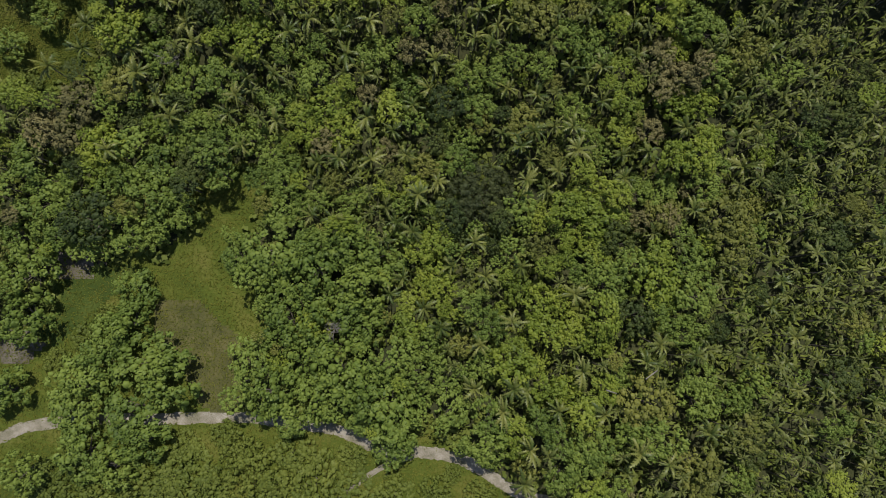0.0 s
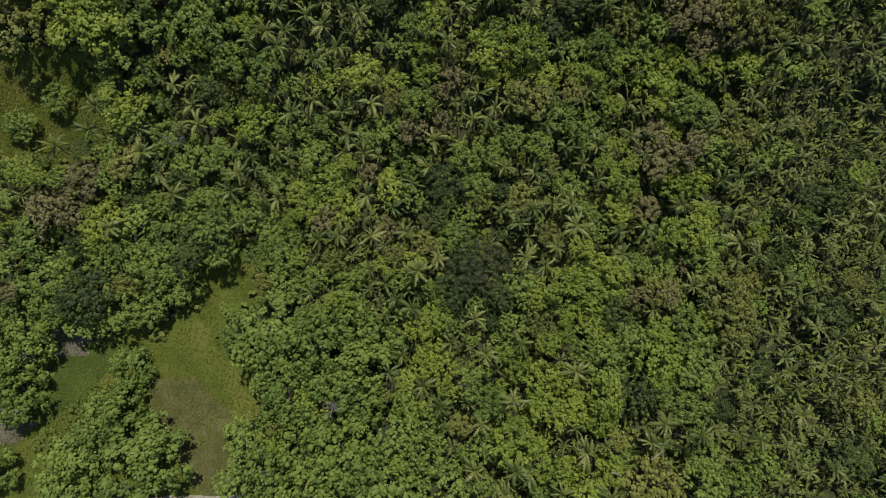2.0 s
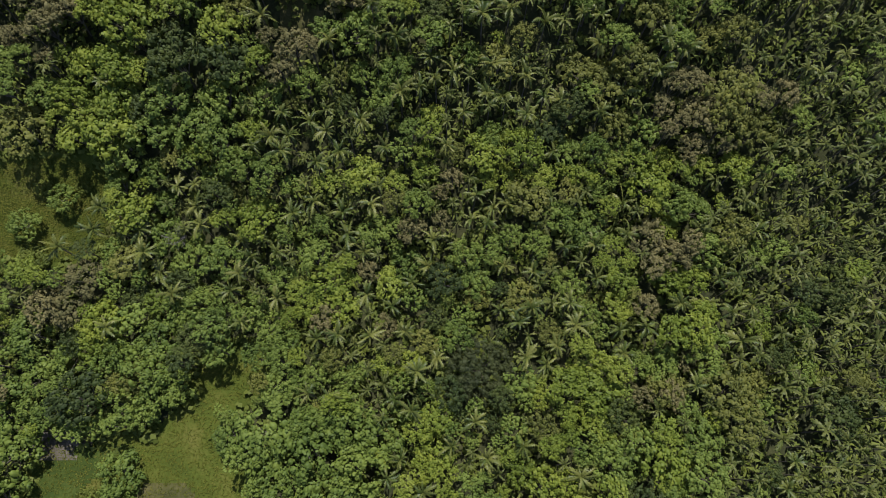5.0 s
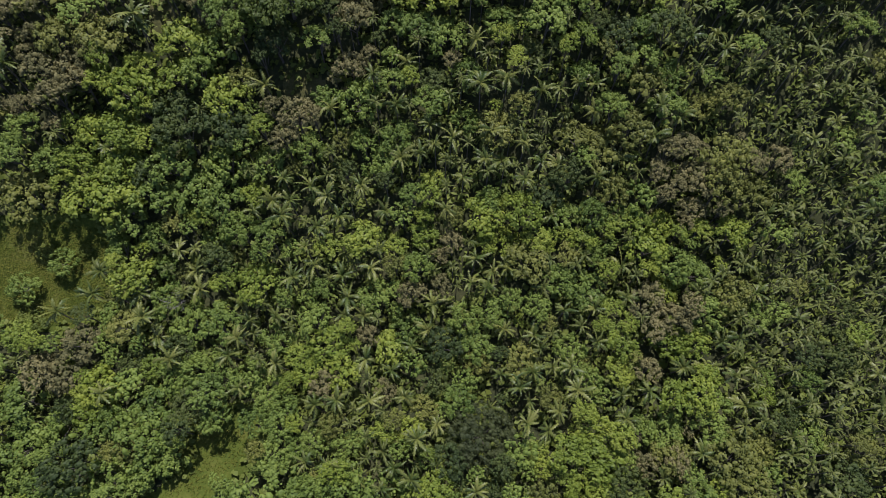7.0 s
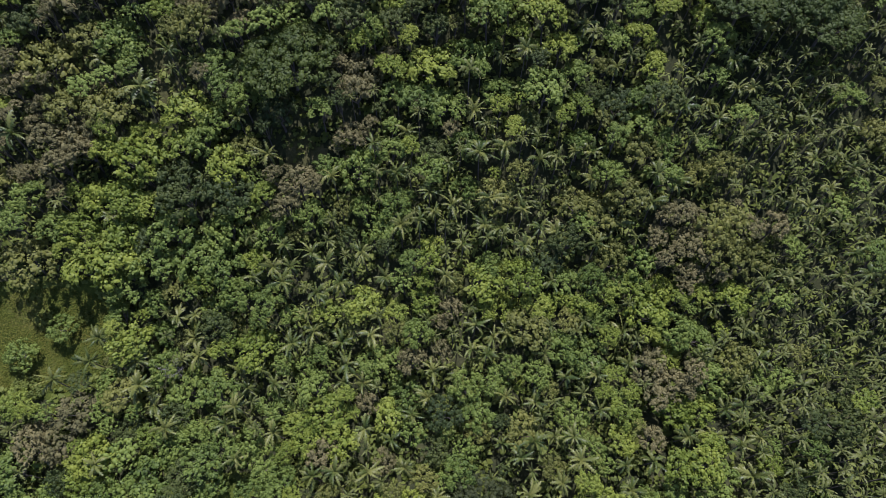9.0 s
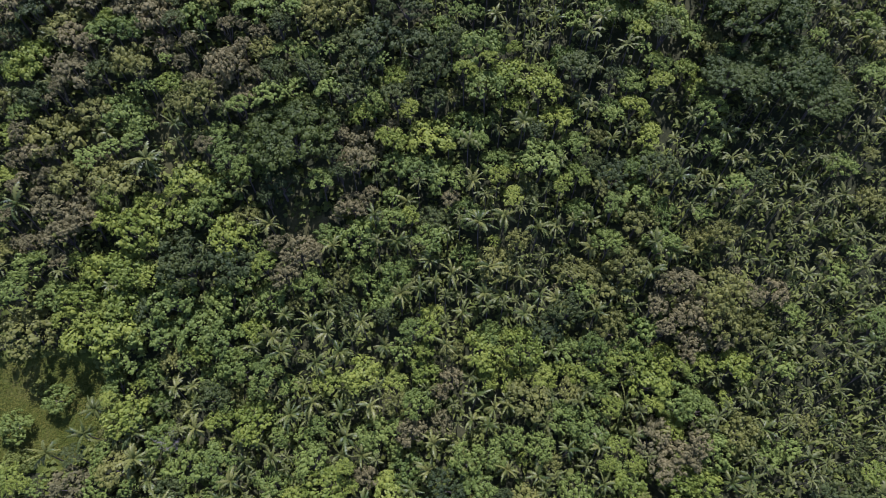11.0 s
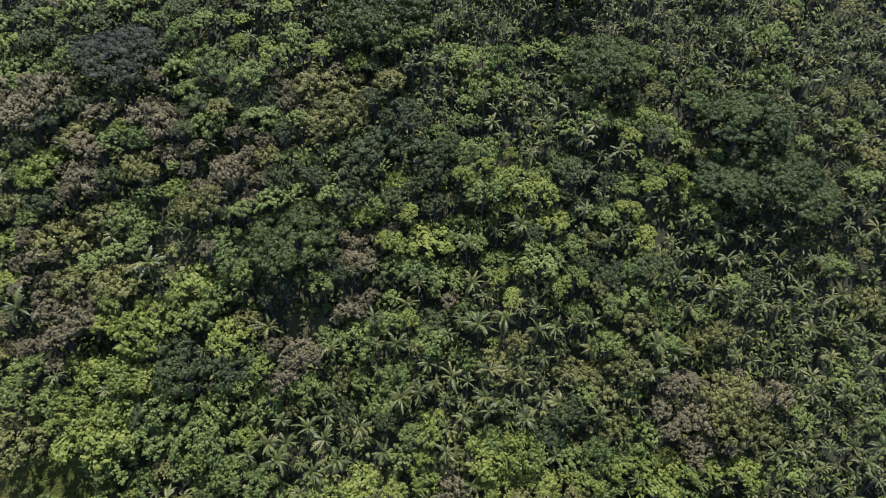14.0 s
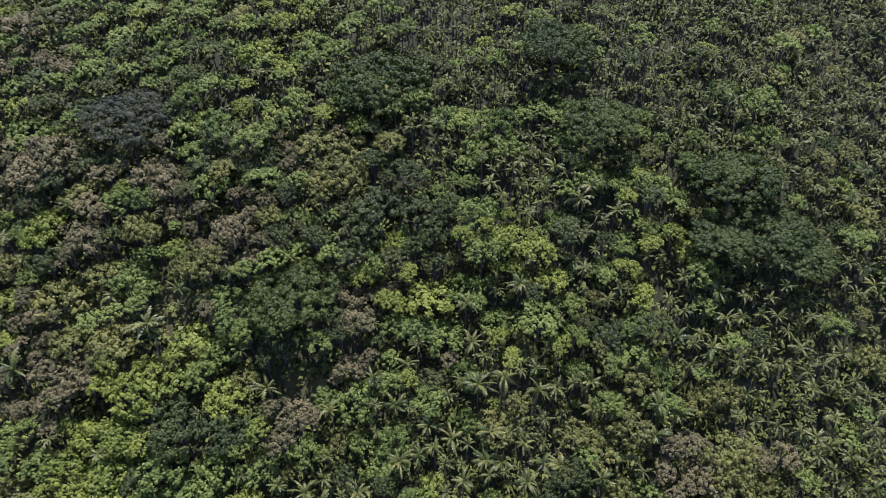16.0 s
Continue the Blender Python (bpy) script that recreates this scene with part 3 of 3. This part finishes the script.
place("olive", "forest", [
    (-70.3, 25.2, 5.1), (-70.6, 50.6, 5.2), (17.5, 41.1, 4.7), (19.3, 61.4, 5.3), (23.6, 33.9, 3.0), (60.0, 20.5, 6.1), (65.2, 22.8, 5.4),
    (62.1, 14.5, 5.3), (63.5, 53.7, 5.2), (42.8, -18.8, 6.6), (63.1, -24.9, 4.6), (52.6, -31.7, 5.0), (18.2, -32.2, 3.8), (48.3, 21.1, 4.6),
    (-4.1, 31.9, 3.2), (7.9, 41.2, 3.7),
])
place("brown", "forest", [
    (-81.1, 47.3, 5.4), (-85.3, 42.0, 5.4), (-90.5, 40.8, 5.2), (-25.6, 37.5, 4.0), (-6.4, 56.1, 3.8), (0.1, 57.9, 3.0), (45.3, 53.5, 4.7),
    (50.7, 49.6, 4.2), (54.6, 51.7, 3.7), (44.7, 39.0, 3.6), (-16.2, 47.9, 2.8), (48.9, 20.0, 3.3),
])
place("bright", "forest", [
    (-76.5, 37.6, 5.8), (-77.9, 32.7, 5.5), (-70.0, 60.6, 5.1), (-41.3, 58.9, 5.5), (-25.5, 45.8, 5.3), (-22.4, 39.9, 4.5), (-11.3, 45.0, 4.2),
    (-6.5, 27.1, 3.4), (-12.7, 26.9, 2.9), (31.8, 26.7, 4.7), (33.6, 20.7, 5.2), (30.7, 17.1, 4.2), (25.9, 22.0, 4.2), (49.6, 56.1, 4.2),
    (50.4, 45.1, 5.0), (55.0, 44.9, 3.7), (38.9, 39.0, 3.6), (56.7, 37.0, 3.7), (49.5, 32.5, 4.7), (54.1, 32.9, 4.7), (33.9, -0.7, 4.7),
    (45.7, 7.5, 5.8), (-28.4, -1.9, 5.2), (14.9, -11.3, 4.9), (21.0, 1.6, 5.1), (22.1, -4.3, 4.6), (16.3, 5.2, 4.1), (25.7, 2.2, 3.9),
    (-1.7, 10.0, 4.1), (26.6, -17.1, 4.2),
])
place("bright", "forest", [
    (30.0, -21.1, 3.7), (23.1, -16.0, 4.2), (15.9, -27.6, 4.0), (33.9, -15.9, 3.7), (-5.3, 13.7, 3.4), (49.1, 4.0, 4.3), (-22.4, 18.7, 3.4),
])
place("palm", "forest", [
    (-85.5, 53.2, 4.1), (-78.6, 57.5, 3.9), (-77.7, 62.7, 3.9), (-54.4, 61.3, 3.8), (-53.1, 57.0, 3.8), (-45.2, 55.2, 3.7), (-68.0, 57.2, 3.7),
    (-66.1, 51.6, 3.8), (-43.0, 51.3, 3.7), (-36.9, 51.7, 3.5), (-63.9, 48.2, 3.5), (-44.6, 46.7, 3.5), (-47.1, 43.8, 3.6), (-59.8, 42.7, 3.5),
    (-43.4, 62.1, 3.5), (-33.3, 60.3, 3.6), (-36.0, 41.3, 3.3), (-44.2, 36.6, 3.4), (-74.0, 35.7, 3.4), (-28.4, 62.3, 3.5), (-20.9, 55.8, 4.1),
    (-22.2, 60.1, 3.5), (-15.3, 60.5, 3.3), (-21.6, 52.0, 3.3), (-17.4, 51.9, 3.3), (-2.9, 48.3, 3.5), (-1.7, 52.8, 3.2), (4.3, 52.6, 3.4),
    (-6.5, 44.6, 3.0),
])
place("palm", "forest", [
    (7.7, 62.2, 3.5), (11.5, 60.0, 3.5), (14.9, 60.9, 3.4), (6.8, 57.7, 3.3), (13.9, 48.0, 3.2), (20.4, 46.8, 3.5), (-16.3, 41.6, 3.2),
    (-11.1, 40.1, 3.2), (-27.5, 32.7, 3.6), (-22.5, 33.3, 3.4), (-15.8, 33.2, 3.3), (-7.8, 33.7, 3.4), (-1.1, 28.2, 3.4), (-5.3, 25.2, 3.3),
    (-23.8, 20.5, 3.5), (-28.7, 21.1, 3.2), (-10.2, 19.8, 3.3), (-17.6, 18.6, 3.3), (-12.7, 15.6, 3.2), (-6.5, 17.1, 3.1), (12.7, 38.2, 3.3),
    (16.4, 35.2, 3.4), (19.3, 38.1, 3.5), (23.5, 39.2, 3.5), (27.7, 39.2, 3.5), (28.6, 34.5, 3.5), (17.6, 28.0, 3.3), (22.4, 26.8, 3.4),
])
place("palm", "forest", [
    (24.8, 30.4, 3.2), (6.7, 14.8, 3.3), (26.7, 51.1, 3.4), (10.4, 31.7, 3.2), (46.2, 55.1, 3.7), (40.0, 60.9, 3.6), (33.7, 52.1, 3.6),
    (33.4, 44.3, 3.5), (44.2, 34.3, 3.5), (38.3, 33.7, 3.4), (51.2, 38.8, 3.5), (57.5, 39.3, 3.4), (39.2, 29.0, 3.3), (52.9, 21.7, 3.4),
    (69.1, 54.6, 4.0), (64.2, 44.9, 3.9), (62.2, 37.0, 3.9), (64.6, 31.1, 4.0), (-4.1, 1.1, 3.5), (14.4, -1.9, 3.5), (16.9, 10.0, 3.3),
    (9.1, 7.6, 3.2), (1.9, 10.0, 3.1), (-8.9, 7.6, 3.3), (-11.4, 4.0, 3.1), (6.6, -16.1, 3.3), (14.9, -16.0, 3.3), (12.5, -20.7, 3.6),
    (17.8, -16.6, 3.4), (24.2, -20.6, 3.3),
])
place("palm", "forest", [
    (29.6, -12.5, 3.6), (7.8, -6.7, 3.1), (-0.5, -3.1, 3.1), (28.1, 4.0, 3.3), (18.2, -28.7, 3.4), (17.0, -35.6, 3.4), (44.9, -6.6, 3.7),
    (41.8, -10.1, 3.3), (40.2, -28.5, 3.7), (33.5, -21.1, 3.4), (45.8, -30.6, 3.8), (55.1, -24.9, 3.7),
])
place("round", "forest", [
    (-49.2, 107.2, 5.2), (-53.4, 101.3, 4.6), (-54.9, 78.2, 5.7), (-48.6, 76.3, 5.6), (-48.2, 84.0, 6.1), (-59.7, 83.2, 5.8), (-38.2, 84.2, 4.9),
    (-63.9, 76.7, 4.8), (-71.8, 73.0, 4.9), (-45.1, 70.2, 4.5), (-65.5, 70.4, 3.9), (-93.4, 91.1, 4.3), (-29.4, 86.1, 4.3), (-10.9, 84.3, 4.2),
    (-16.9, 87.8, 3.5), (-25.3, 96.4, 3.6), (-10.5, 97.9, 3.6), (-17.4, 95.1, 5.3), (-2.1, 93.6, 4.3), (-9.6, 87.6, 4.8), (0.4, 107.5, 5.3),
    (28.3, 71.5, 4.2), (11.2, 75.3, 3.5), (44.3, 101.1, 4.5), (49.5, 91.0, 4.4), (37.6, 91.3, 4.3), (33.3, 70.8, 4.1), (-6.0, 76.3, 3.5),
    (-26.1, 105.4, 3.9), (-9.2, 108.8, 3.9),
])
place("round", "forest", [
    (31.4, 98.6, 4.3), (50.3, 97.9, 4.0),
])
place("bright", "forest", [
    (-56.5, 108.4, 5.8), (-58.3, 101.3, 5.0), (-68.6, 97.7, 6.0), (-74.7, 100.0, 4.1), (-47.6, 96.0, 5.6), (-76.8, 91.7, 6.1), (-70.6, 89.9, 5.4),
    (-82.5, 85.3, 5.0), (-71.1, 83.9, 5.4), (-81.8, 77.8, 5.6), (-72.9, 77.3, 6.0), (-39.2, 89.5, 3.1), (-74.3, 103.5, 3.2), (-2.3, 77.8, 4.2),
    (10.0, 72.0, 5.4), (18.6, 71.6, 4.7), (-17.4, 67.2, 4.5), (-3.7, 68.8, 3.5), (45.4, 64.4, 5.4), (49.0, 69.7, 3.9), (64.7, 67.3, 5.1),
    (14.9, 67.4, 4.0), (36.9, 69.1, 3.3), (-80.2, 82.1, 4.1), (-65.6, 88.2, 3.6),
])
place("dark", "forest", [
    (-56.7, 89.5, 6.9), (-46.6, 90.3, 6.2), (-58.9, 94.2, 5.6), (-0.9, 98.6, 4.2), (-12.1, 78.9, 3.0), (23.4, 76.1, 4.2), (28.3, 79.2, 4.3),
    (39.4, 105.2, 4.9), (48.8, 104.9, 4.8), (-35.8, 106.7, 5.3), (-66.1, 81.8, 4.0),
])
place("olive", "forest", [
    (-84.9, 109.4, 5.2), (-74.4, 108.2, 6.1), (-94.7, 79.2, 6.5), (12.4, 89.0, 4.5), (30.5, 87.4, 5.3), (36.6, 85.0, 5.4), (44.5, 96.2, 5.0),
    (41.4, 86.9, 4.7), (57.7, 92.7, 4.3), (63.5, 93.4, 3.8), (61.9, 81.3, 5.7), (68.7, 74.8, 5.8), (61.4, 75.6, 4.8), (38.0, 75.7, 4.3),
    (2.6, 71.7, 3.3),
])
place("brown", "forest", [
    (-83.1, 103.3, 5.7), (-85.1, 97.2, 4.2), (-31.6, 92.4, 4.7), (-34.3, 87.3, 4.1), (-19.5, 101.7, 4.2), (67.8, 81.2, 3.8), (57.2, 78.3, 5.3),
    (2.6, 66.6, 3.2), (-88.2, 102.4, 4.3), (-79.7, 100.1, 4.2), (73.7, 81.0, 3.9),
])
place("palm", "forest", [
    (-38.1, 97.7, 4.0), (-65.0, 109.7, 4.0), (-23.6, 92.2, 3.4), (-9.4, 92.8, 3.4), (-14.2, 97.0, 3.4), (-6.8, 100.8, 3.6), (8.8, 95.2, 4.1),
    (22.0, 93.9, 3.7), (14.8, 97.1, 3.6), (7.8, 104.3, 3.5), (-2.2, 89.0, 3.4), (2.7, 87.0, 3.5), (-8.5, 82.3, 3.7), (-4.4, 82.7, 3.5),
    (-1.0, 84.2, 3.3), (11.2, 87.0, 3.5), (10.0, 82.8, 3.5), (13.7, 82.7, 3.6), (18.5, 84.7, 3.5), (22.2, 81.4, 3.5), (25.8, 81.1, 3.5),
    (18.6, 78.1, 3.4), (5.1, 78.7, 3.3), (-29.0, 78.5, 3.9), (-24.7, 75.1, 3.5), (-17.2, 77.1, 3.6), (-12.3, 73.5, 3.5), (1.4, 72.0, 3.5),
])
place("palm", "forest", [
    (-22.3, 71.5, 3.6), (-27.4, 69.6, 3.6), (24.7, 71.6, 3.4), (34.3, 77.9, 3.5), (34.0, 91.5, 3.6), (33.9, 96.5, 3.5), (47.2, 90.0, 3.5),
    (51.9, 88.9, 3.6), (46.2, 84.9, 3.5), (39.1, 82.5, 3.4), (53.0, 102.8, 3.8), (60.7, 100.6, 3.8), (-37.3, 75.5, 3.5), (-33.6, 75.4, 3.5),
    (-34.9, 71.5, 3.5), (-41.2, 72.8, 3.4),
])
place("brown", "forest", [
    (-93.9, 149.6, 7.4), (-98.8, 144.6, 5.7), (-69.3, 144.6, 6.5), (-64.5, 140.0, 5.7), (-49.1, 131.6, 6.6), (-16.8, 114.4, 5.7), (-18.2, 109.6, 4.4),
    (-83.2, 129.7, 5.6), (-46.5, 129.2, 3.9), (-62.4, 134.5, 3.2), (-83.6, 136.7, 4.0),
])
place("olive", "forest", [
    (-86.4, 140.5, 6.1), (-70.1, 131.4, 5.6), (-54.2, 122.6, 5.3), (-89.5, 118.5, 7.1), (-23.2, 143.5, 5.9), (-27.1, 137.6, 5.3), (-20.4, 139.6, 5.2),
    (-50.8, 142.2, 4.1), (-79.0, 122.6, 4.5), (-67.4, 128.9, 3.8), (-40.1, 133.5, 3.3),
])
place("bright", "forest", [
    (-94.1, 133.7, 5.5), (-95.2, 130.0, 4.8), (-1.6, 114.6, 5.4), (-10.3, 112.8, 3.6), (-9.1, 125.8, 3.2), (16.3, 124.6, 5.0), (23.7, 120.9, 4.9),
    (26.7, 115.9, 3.8), (-16.8, 118.8, 3.7), (-75.8, 140.6, 3.5),
])
place("round", "forest", [
    (-54.7, 140.7, 5.6), (-41.5, 141.9, 5.1), (-72.5, 123.3, 6.2), (-69.2, 120.1, 4.6), (-50.3, 116.7, 4.6), (7.2, 116.5, 5.4), (10.1, 131.2, 5.6),
    (11.1, 121.8, 4.9), (13.3, 109.4, 4.8), (23.3, 107.9, 5.4), (44.5, 136.5, 5.3), (36.9, 136.9, 4.7), (53.2, 135.8, 4.9), (-47.6, 111.2, 3.8),
    (-4.3, 108.0, 4.8), (30.9, 111.3, 4.4), (44.3, 106.0, 4.2), (-76.9, 137.7, 4.0), (-43.8, 120.0, 3.3), (-14.2, 120.9, 3.9),
])
place("dark", "forest", [
    (-56.2, 147.7, 5.7), (-41.6, 146.9, 5.5), (-92.3, 125.2, 4.4), (-13.6, 132.9, 6.1), (-3.7, 132.1, 6.1), (-16.8, 127.5, 5.3), (-0.2, 126.9, 5.0),
    (-19.3, 122.8, 4.5), (31.4, 124.5, 4.5), (50.4, 130.4, 3.9), (46.0, 142.3, 4.9), (-6.4, 140.1, 5.2), (-9.2, 121.3, 3.6),
])
place("spreading", "forest", [
    (-32.7, 115.1, 11.1), (71.4, 133.9, 11.4), (77.3, 123.5, 11.1), (65.6, 121.3, 8.1), (84.3, 117.7, 8.0),
])
place("spreading", "forest", [
    (-13.2, 165.5, 14.7), (31.9, 169.1, 9.5), (40.0, 147.3, 10.0),
])
place("feathery", "forest", [
    (7.9, 26.1, 9.2),
])
place("feathery", "forest", [
    (-76.3, 159.2, 12.7),
])
place("olive", "forest", [
    (-28.3, 149.6, 6.6), (-20.0, 148.4, 6.5), (-10.3, 147.2, 3.9),
])
place("round", "forest", [
    (11.8, 152.8, 5.1), (17.3, 151.7, 4.9), (18.3, 146.2, 5.0), (10.2, 147.1, 5.0), (73.1, 157.7, 5.0), (80.0, 151.2, 5.1), (80.0, 144.4, 4.9),
    (-45.6, 172.6, 3.9), (-53.7, 153.2, 5.4), (-58.8, 148.6, 5.4), (-45.0, 149.2, 5.0), (-61.9, 161.8, 4.4), (-89.8, 171.5, 4.6), (31.9, 146.1, 4.2),
    (88.5, 165.0, 4.7), (11.2, 170.3, 2.3),
])
place("bright", "forest", [
    (-45.2, 175.9, 5.2), (-48.7, 173.6, 3.5), (-41.3, 173.1, 3.2), (-16.8, 163.4, 3.3), (-27.2, 155.9, 3.5), (-47.9, 159.4, 3.3), (-18.7, 154.0, 3.5),
])
place("brown", "forest", [
    (-104.0, 178.3, 4.5), (-94.0, 170.5, 2.5), (-111.5, 186.8, 6.2),
])
place("dark", "forest", [
    (-74.3, 176.2, 4.1), (-102.5, 188.0, 5.3), (-103.0, 170.7, 4.7),
])

# ---- the rest of the forest ----
def zone_kind(x, y, rng):
    best, kind = 1.15, None
    for name, zones in (("palm", PALM_ZONES), ("bright", BRIGHT_ZONES), ("brown", BROWN_ZONES), ("dark", DARK_ZONES), ("leafy", LEAFY_ZONES)):
        for zx, zy, zr in zones:
            d = math.hypot(x - zx, y - zy) / zr
            if d < best:
                best, kind = d, name
    east = x > 78 + 0.1 * y or (y > 165 and x > -25)
    roll = rng.random()
    if kind == "dark":
        return "dark" if roll < 0.45 else "round"
    if kind == "leafy":
        return "round" if roll < 0.82 else "olive" if roll < 0.92 else "bright"
    if kind is None:
        kind = "palm" if east else "round"
    if kind == "palm":
        return "palm" if roll < 0.76 else "round" if roll < 0.87 else "dark" if roll < 0.93 else "olive" if roll < 0.98 else "bright"
    if kind == "round":
        return "round" if roll < 0.5 else "palm" if roll < 0.64 else "bright" if roll < 0.82 else "olive" if roll < 0.94 else "brown" if roll < 0.96 else "dark"
    return kind if roll < 0.74 else "palm" if roll < 0.82 else "round"


SPACE = {"round": (2.6, 4.6), "bright": (2.4, 4.2), "dark": (2.6, 4.6), "brown": (2.2, 3.6), "olive": (2.4, 4.4), "palm": (2.3, 3.3)}
cells = {}


def room(x, y, r, share=0.72):
    for i in range(int(x // 10) - 1, int(x // 10) + 2):
        for j in range(int(y // 10) - 1, int(y // 10) + 2):
            for ox, oy, o in cells.get((i, j), ()):
                if (x - ox) ** 2 + (y - oy) ** 2 < ((r + o) * share) ** 2:
                    return False
    return True


for x, y, r in grown:
    cells.setdefault((int(x // 10), int(y // 10)), []).append((x, y, r))
def near_open(x, y, r):
    return is_open(x, y) or any(is_open(x + r * cx, y + r * cy) for cx, cy in ((0, 0.9), (0, -0.9), (0.7, 0), (-0.7, 0)))


for attempt in range(56000):
    y = rng.uniform(-62, 140) if attempt % 2 else rng.uniform(115, 228)
    half = 112 + max(0, y - 60) * 0.36
    x = rng.uniform(-half, half)
    kind = zone_kind(x, y, rng)
    if kind == "palm" and near_open(x, y, 9):
        kind = "round"
    low, high = SPACE[kind]
    sinks = attempt > 42000
    r = rng.uniform(low, high) * (0.6 if sinks else 0.8 if attempt > 22000 else 1.0)
    if kind == "palm" and sinks:
        r = rng.uniform(2.0, 2.8)
    if kind == "palm" and y > 140:
        r *= 0.82
    if not room(x, y, r, 0.56 if kind == "palm" else 0.6) or near_open(x, y, r) or to_line(x, y, TRACK) < r + 1.5:
        continue
    if any(math.hypot(x - gx, y - gy) < gr + r * 0.6 for gx, gy, gr in DARK_GAPS):
        continue
    cells.setdefault((int(x // 10), int(y // 10)), []).append((x, y, r))
    plant(kind, x, y, r, rng, "forest", y > 150 or sinks, rng.uniform(1.0, 3.0) if sinks else 0.0)

LABELS = {"round": "dense mid-green forest canopy on the hillside", "bright": "yellow-green trees among the forest canopy", "dark": "dark spreading trees on the far hillside",
          "brown": "olive-brown trees among the forest canopy", "palm": "thick coconut grove covering the hillside", "shrub": "low green shrubs",
          "olive": "olive-green trees among the forest canopy", "spreading": "dark layered trees on the far hillside",
          "feathery": "dark feathery trees"}
for kind, soup in woods.items():
    if soup.count:
        tagged(new("woods" if kind != "palm" else "palm_grove", soup.mesh("woods", DIMMED_PALM if kind == "palm" else LEAF[kind])), LABELS[kind], "woods", kind="stuff")
if wood_stems.count:
    tagged(new("tree_trunks", wood_stems.mesh("tree_trunks", BARK)), "slender grey trunks under the forest canopy", "trunks", kind="stuff")

# ---- dead wood ----
def dead_tree(x, y, height, spread, seed):
    """A leafless grey tree: a trunk that forks three times into fine twigs."""
    rng = np.random.default_rng(seed)
    tree = tagged(new("dead_tree"), "bleached grey leafless tree standing in the canopy", "tree", "dead trees of the forest")
    tree.matrix_world = pose(x, y, float(ground_height(x, y)))
    base, limbs = Soup(), []
    fork = np.array((0.2, 0.1, height * 0.6))
    base.add(*tube([(0, 0, -0.3), (0.1, 0, height * 0.3), fork], [0.22, 0.17, 0.13], 7))
    for i in range(9):
        a, up = i * 2.4, rng.uniform(0.25, 1.0)
        end = fork + np.array((math.cos(a) * spread * rng.uniform(0.5, 0.9), math.sin(a) * spread * rng.uniform(0.5, 0.9), height * 0.4 * up))
        twigs = Soup()
        limbs.append(("branch", twigs))
        twigs.add(*tube([fork, (fork + end) / 2 + (0, 0, 0.5), end], [0.09, 0.06, 0.03], 4))
        for j in range(9):
            start = fork + (end - fork) * rng.uniform(0.45, 1.0)
            twigs.add(*tube([start, start + rng.normal(size=3) * (0.9, 0.9, 0.3) + (0, 0, 0.7)], [0.035, 0.012], 3))
    for part_name, soup in [("trunk", base)] + limbs:
        piece = new(part_name, soup.mesh(part_name, PALE))
        piece.parent = tree


def fallen_log(x, y, z, length, girth, turn, slope):
    log = new("fallen_log", quad_mesh("fallen_log", *tube([(0, 0, s * length) for s in (-0.5, -0.2, 0.2, 0.5)], [girth, girth * 0.95, girth * 0.85, girth * 0.7], 8), PALE))
    tagged(log, "bleached broken trunk leaning among the trees", "log", "broken trunks")
    log.matrix_world = pose(x, y, z, 90 - slope, 0, turn)


dead_tree(-59.5, 55.0, 12.5, 3.1, 40)
dead_tree(-23.9, -3.5, 12.5, 2.3, 41)
fallen_log(43.2, -12.8, -9.1, 3.3, 0.14, -58, 14)
fallen_log(34.9, -16.3, -9.4, 2.2, 0.14, 72, 14)


# ---- undergrowth and grass ----
rng = np.random.default_rng(23)
under = Soup()
for i in range(18000):
    y = rng.uniform(-60, 225)
    half = 112 + max(0, y - 60) * 0.36
    x = rng.uniform(-half, half)
    if inside(x, y, CLEARING) or inside(x, y, CLEARING_WEST) or to_line(x, y, TRACK) < 2:
        continue
    palms = zone_kind(x, y, rng) == "palm"
    n = 7 if palms else 6
    d = rng.normal(size=(n, 3))
    d[:, 2] = np.abs(d[:, 2])
    d /= np.linalg.norm(d, axis=1, keepdims=True)
    s = rng.uniform(0.8, 1.7)
    at = np.array((x, y, float(ground_height(x, y)) + (1.6 if palms else 0.3))) + d * s
    under.add(*leaves(at, d + (0, 0, 0.9), (1.15 if palms else 0.95) * s, rng, 0.35 if palms else 0.8))
tagged(new("undergrowth", under.mesh("undergrowth", LEAF["shrub"])), "shaded leafy undergrowth between the trees", "undergrowth", kind="stuff")

blades = Soup()
tufts = []
for i in range(85000):
    if i % 6:
        x, y = rng.uniform(-112, 17), rng.uniform(-57, 29)
        if not inside(x, y, CLEARING):
            continue
    else:
        x, y = rng.uniform(-110, -75), rng.uniform(52, 77)
        if not inside(x, y, CLEARING_WEST):
            continue
    if to_line(x, y, TRACK) < 1.5 * rng.uniform(0.45, 1.1) or to_line(x, y, BRANCH) < rng.uniform(0, 0.9):
        continue
    tufts.append((x, y, float(ground_height(x, y)) + 0.25))
tufts = np.array(tufts)
lean = rng.normal(size=tufts.shape) * (0.5, 0.5, 0.1) + (0, 0, 1.0)
blades.add(*leaves(tufts, lean, rng.uniform(0.28, 0.62, len(tufts)), rng, 0.4, 0.25))
tagged(new("grass", blades.mesh("grass", GRASS)), "knee-high yellow-green grass of the clearing", "grass", kind="stuff")
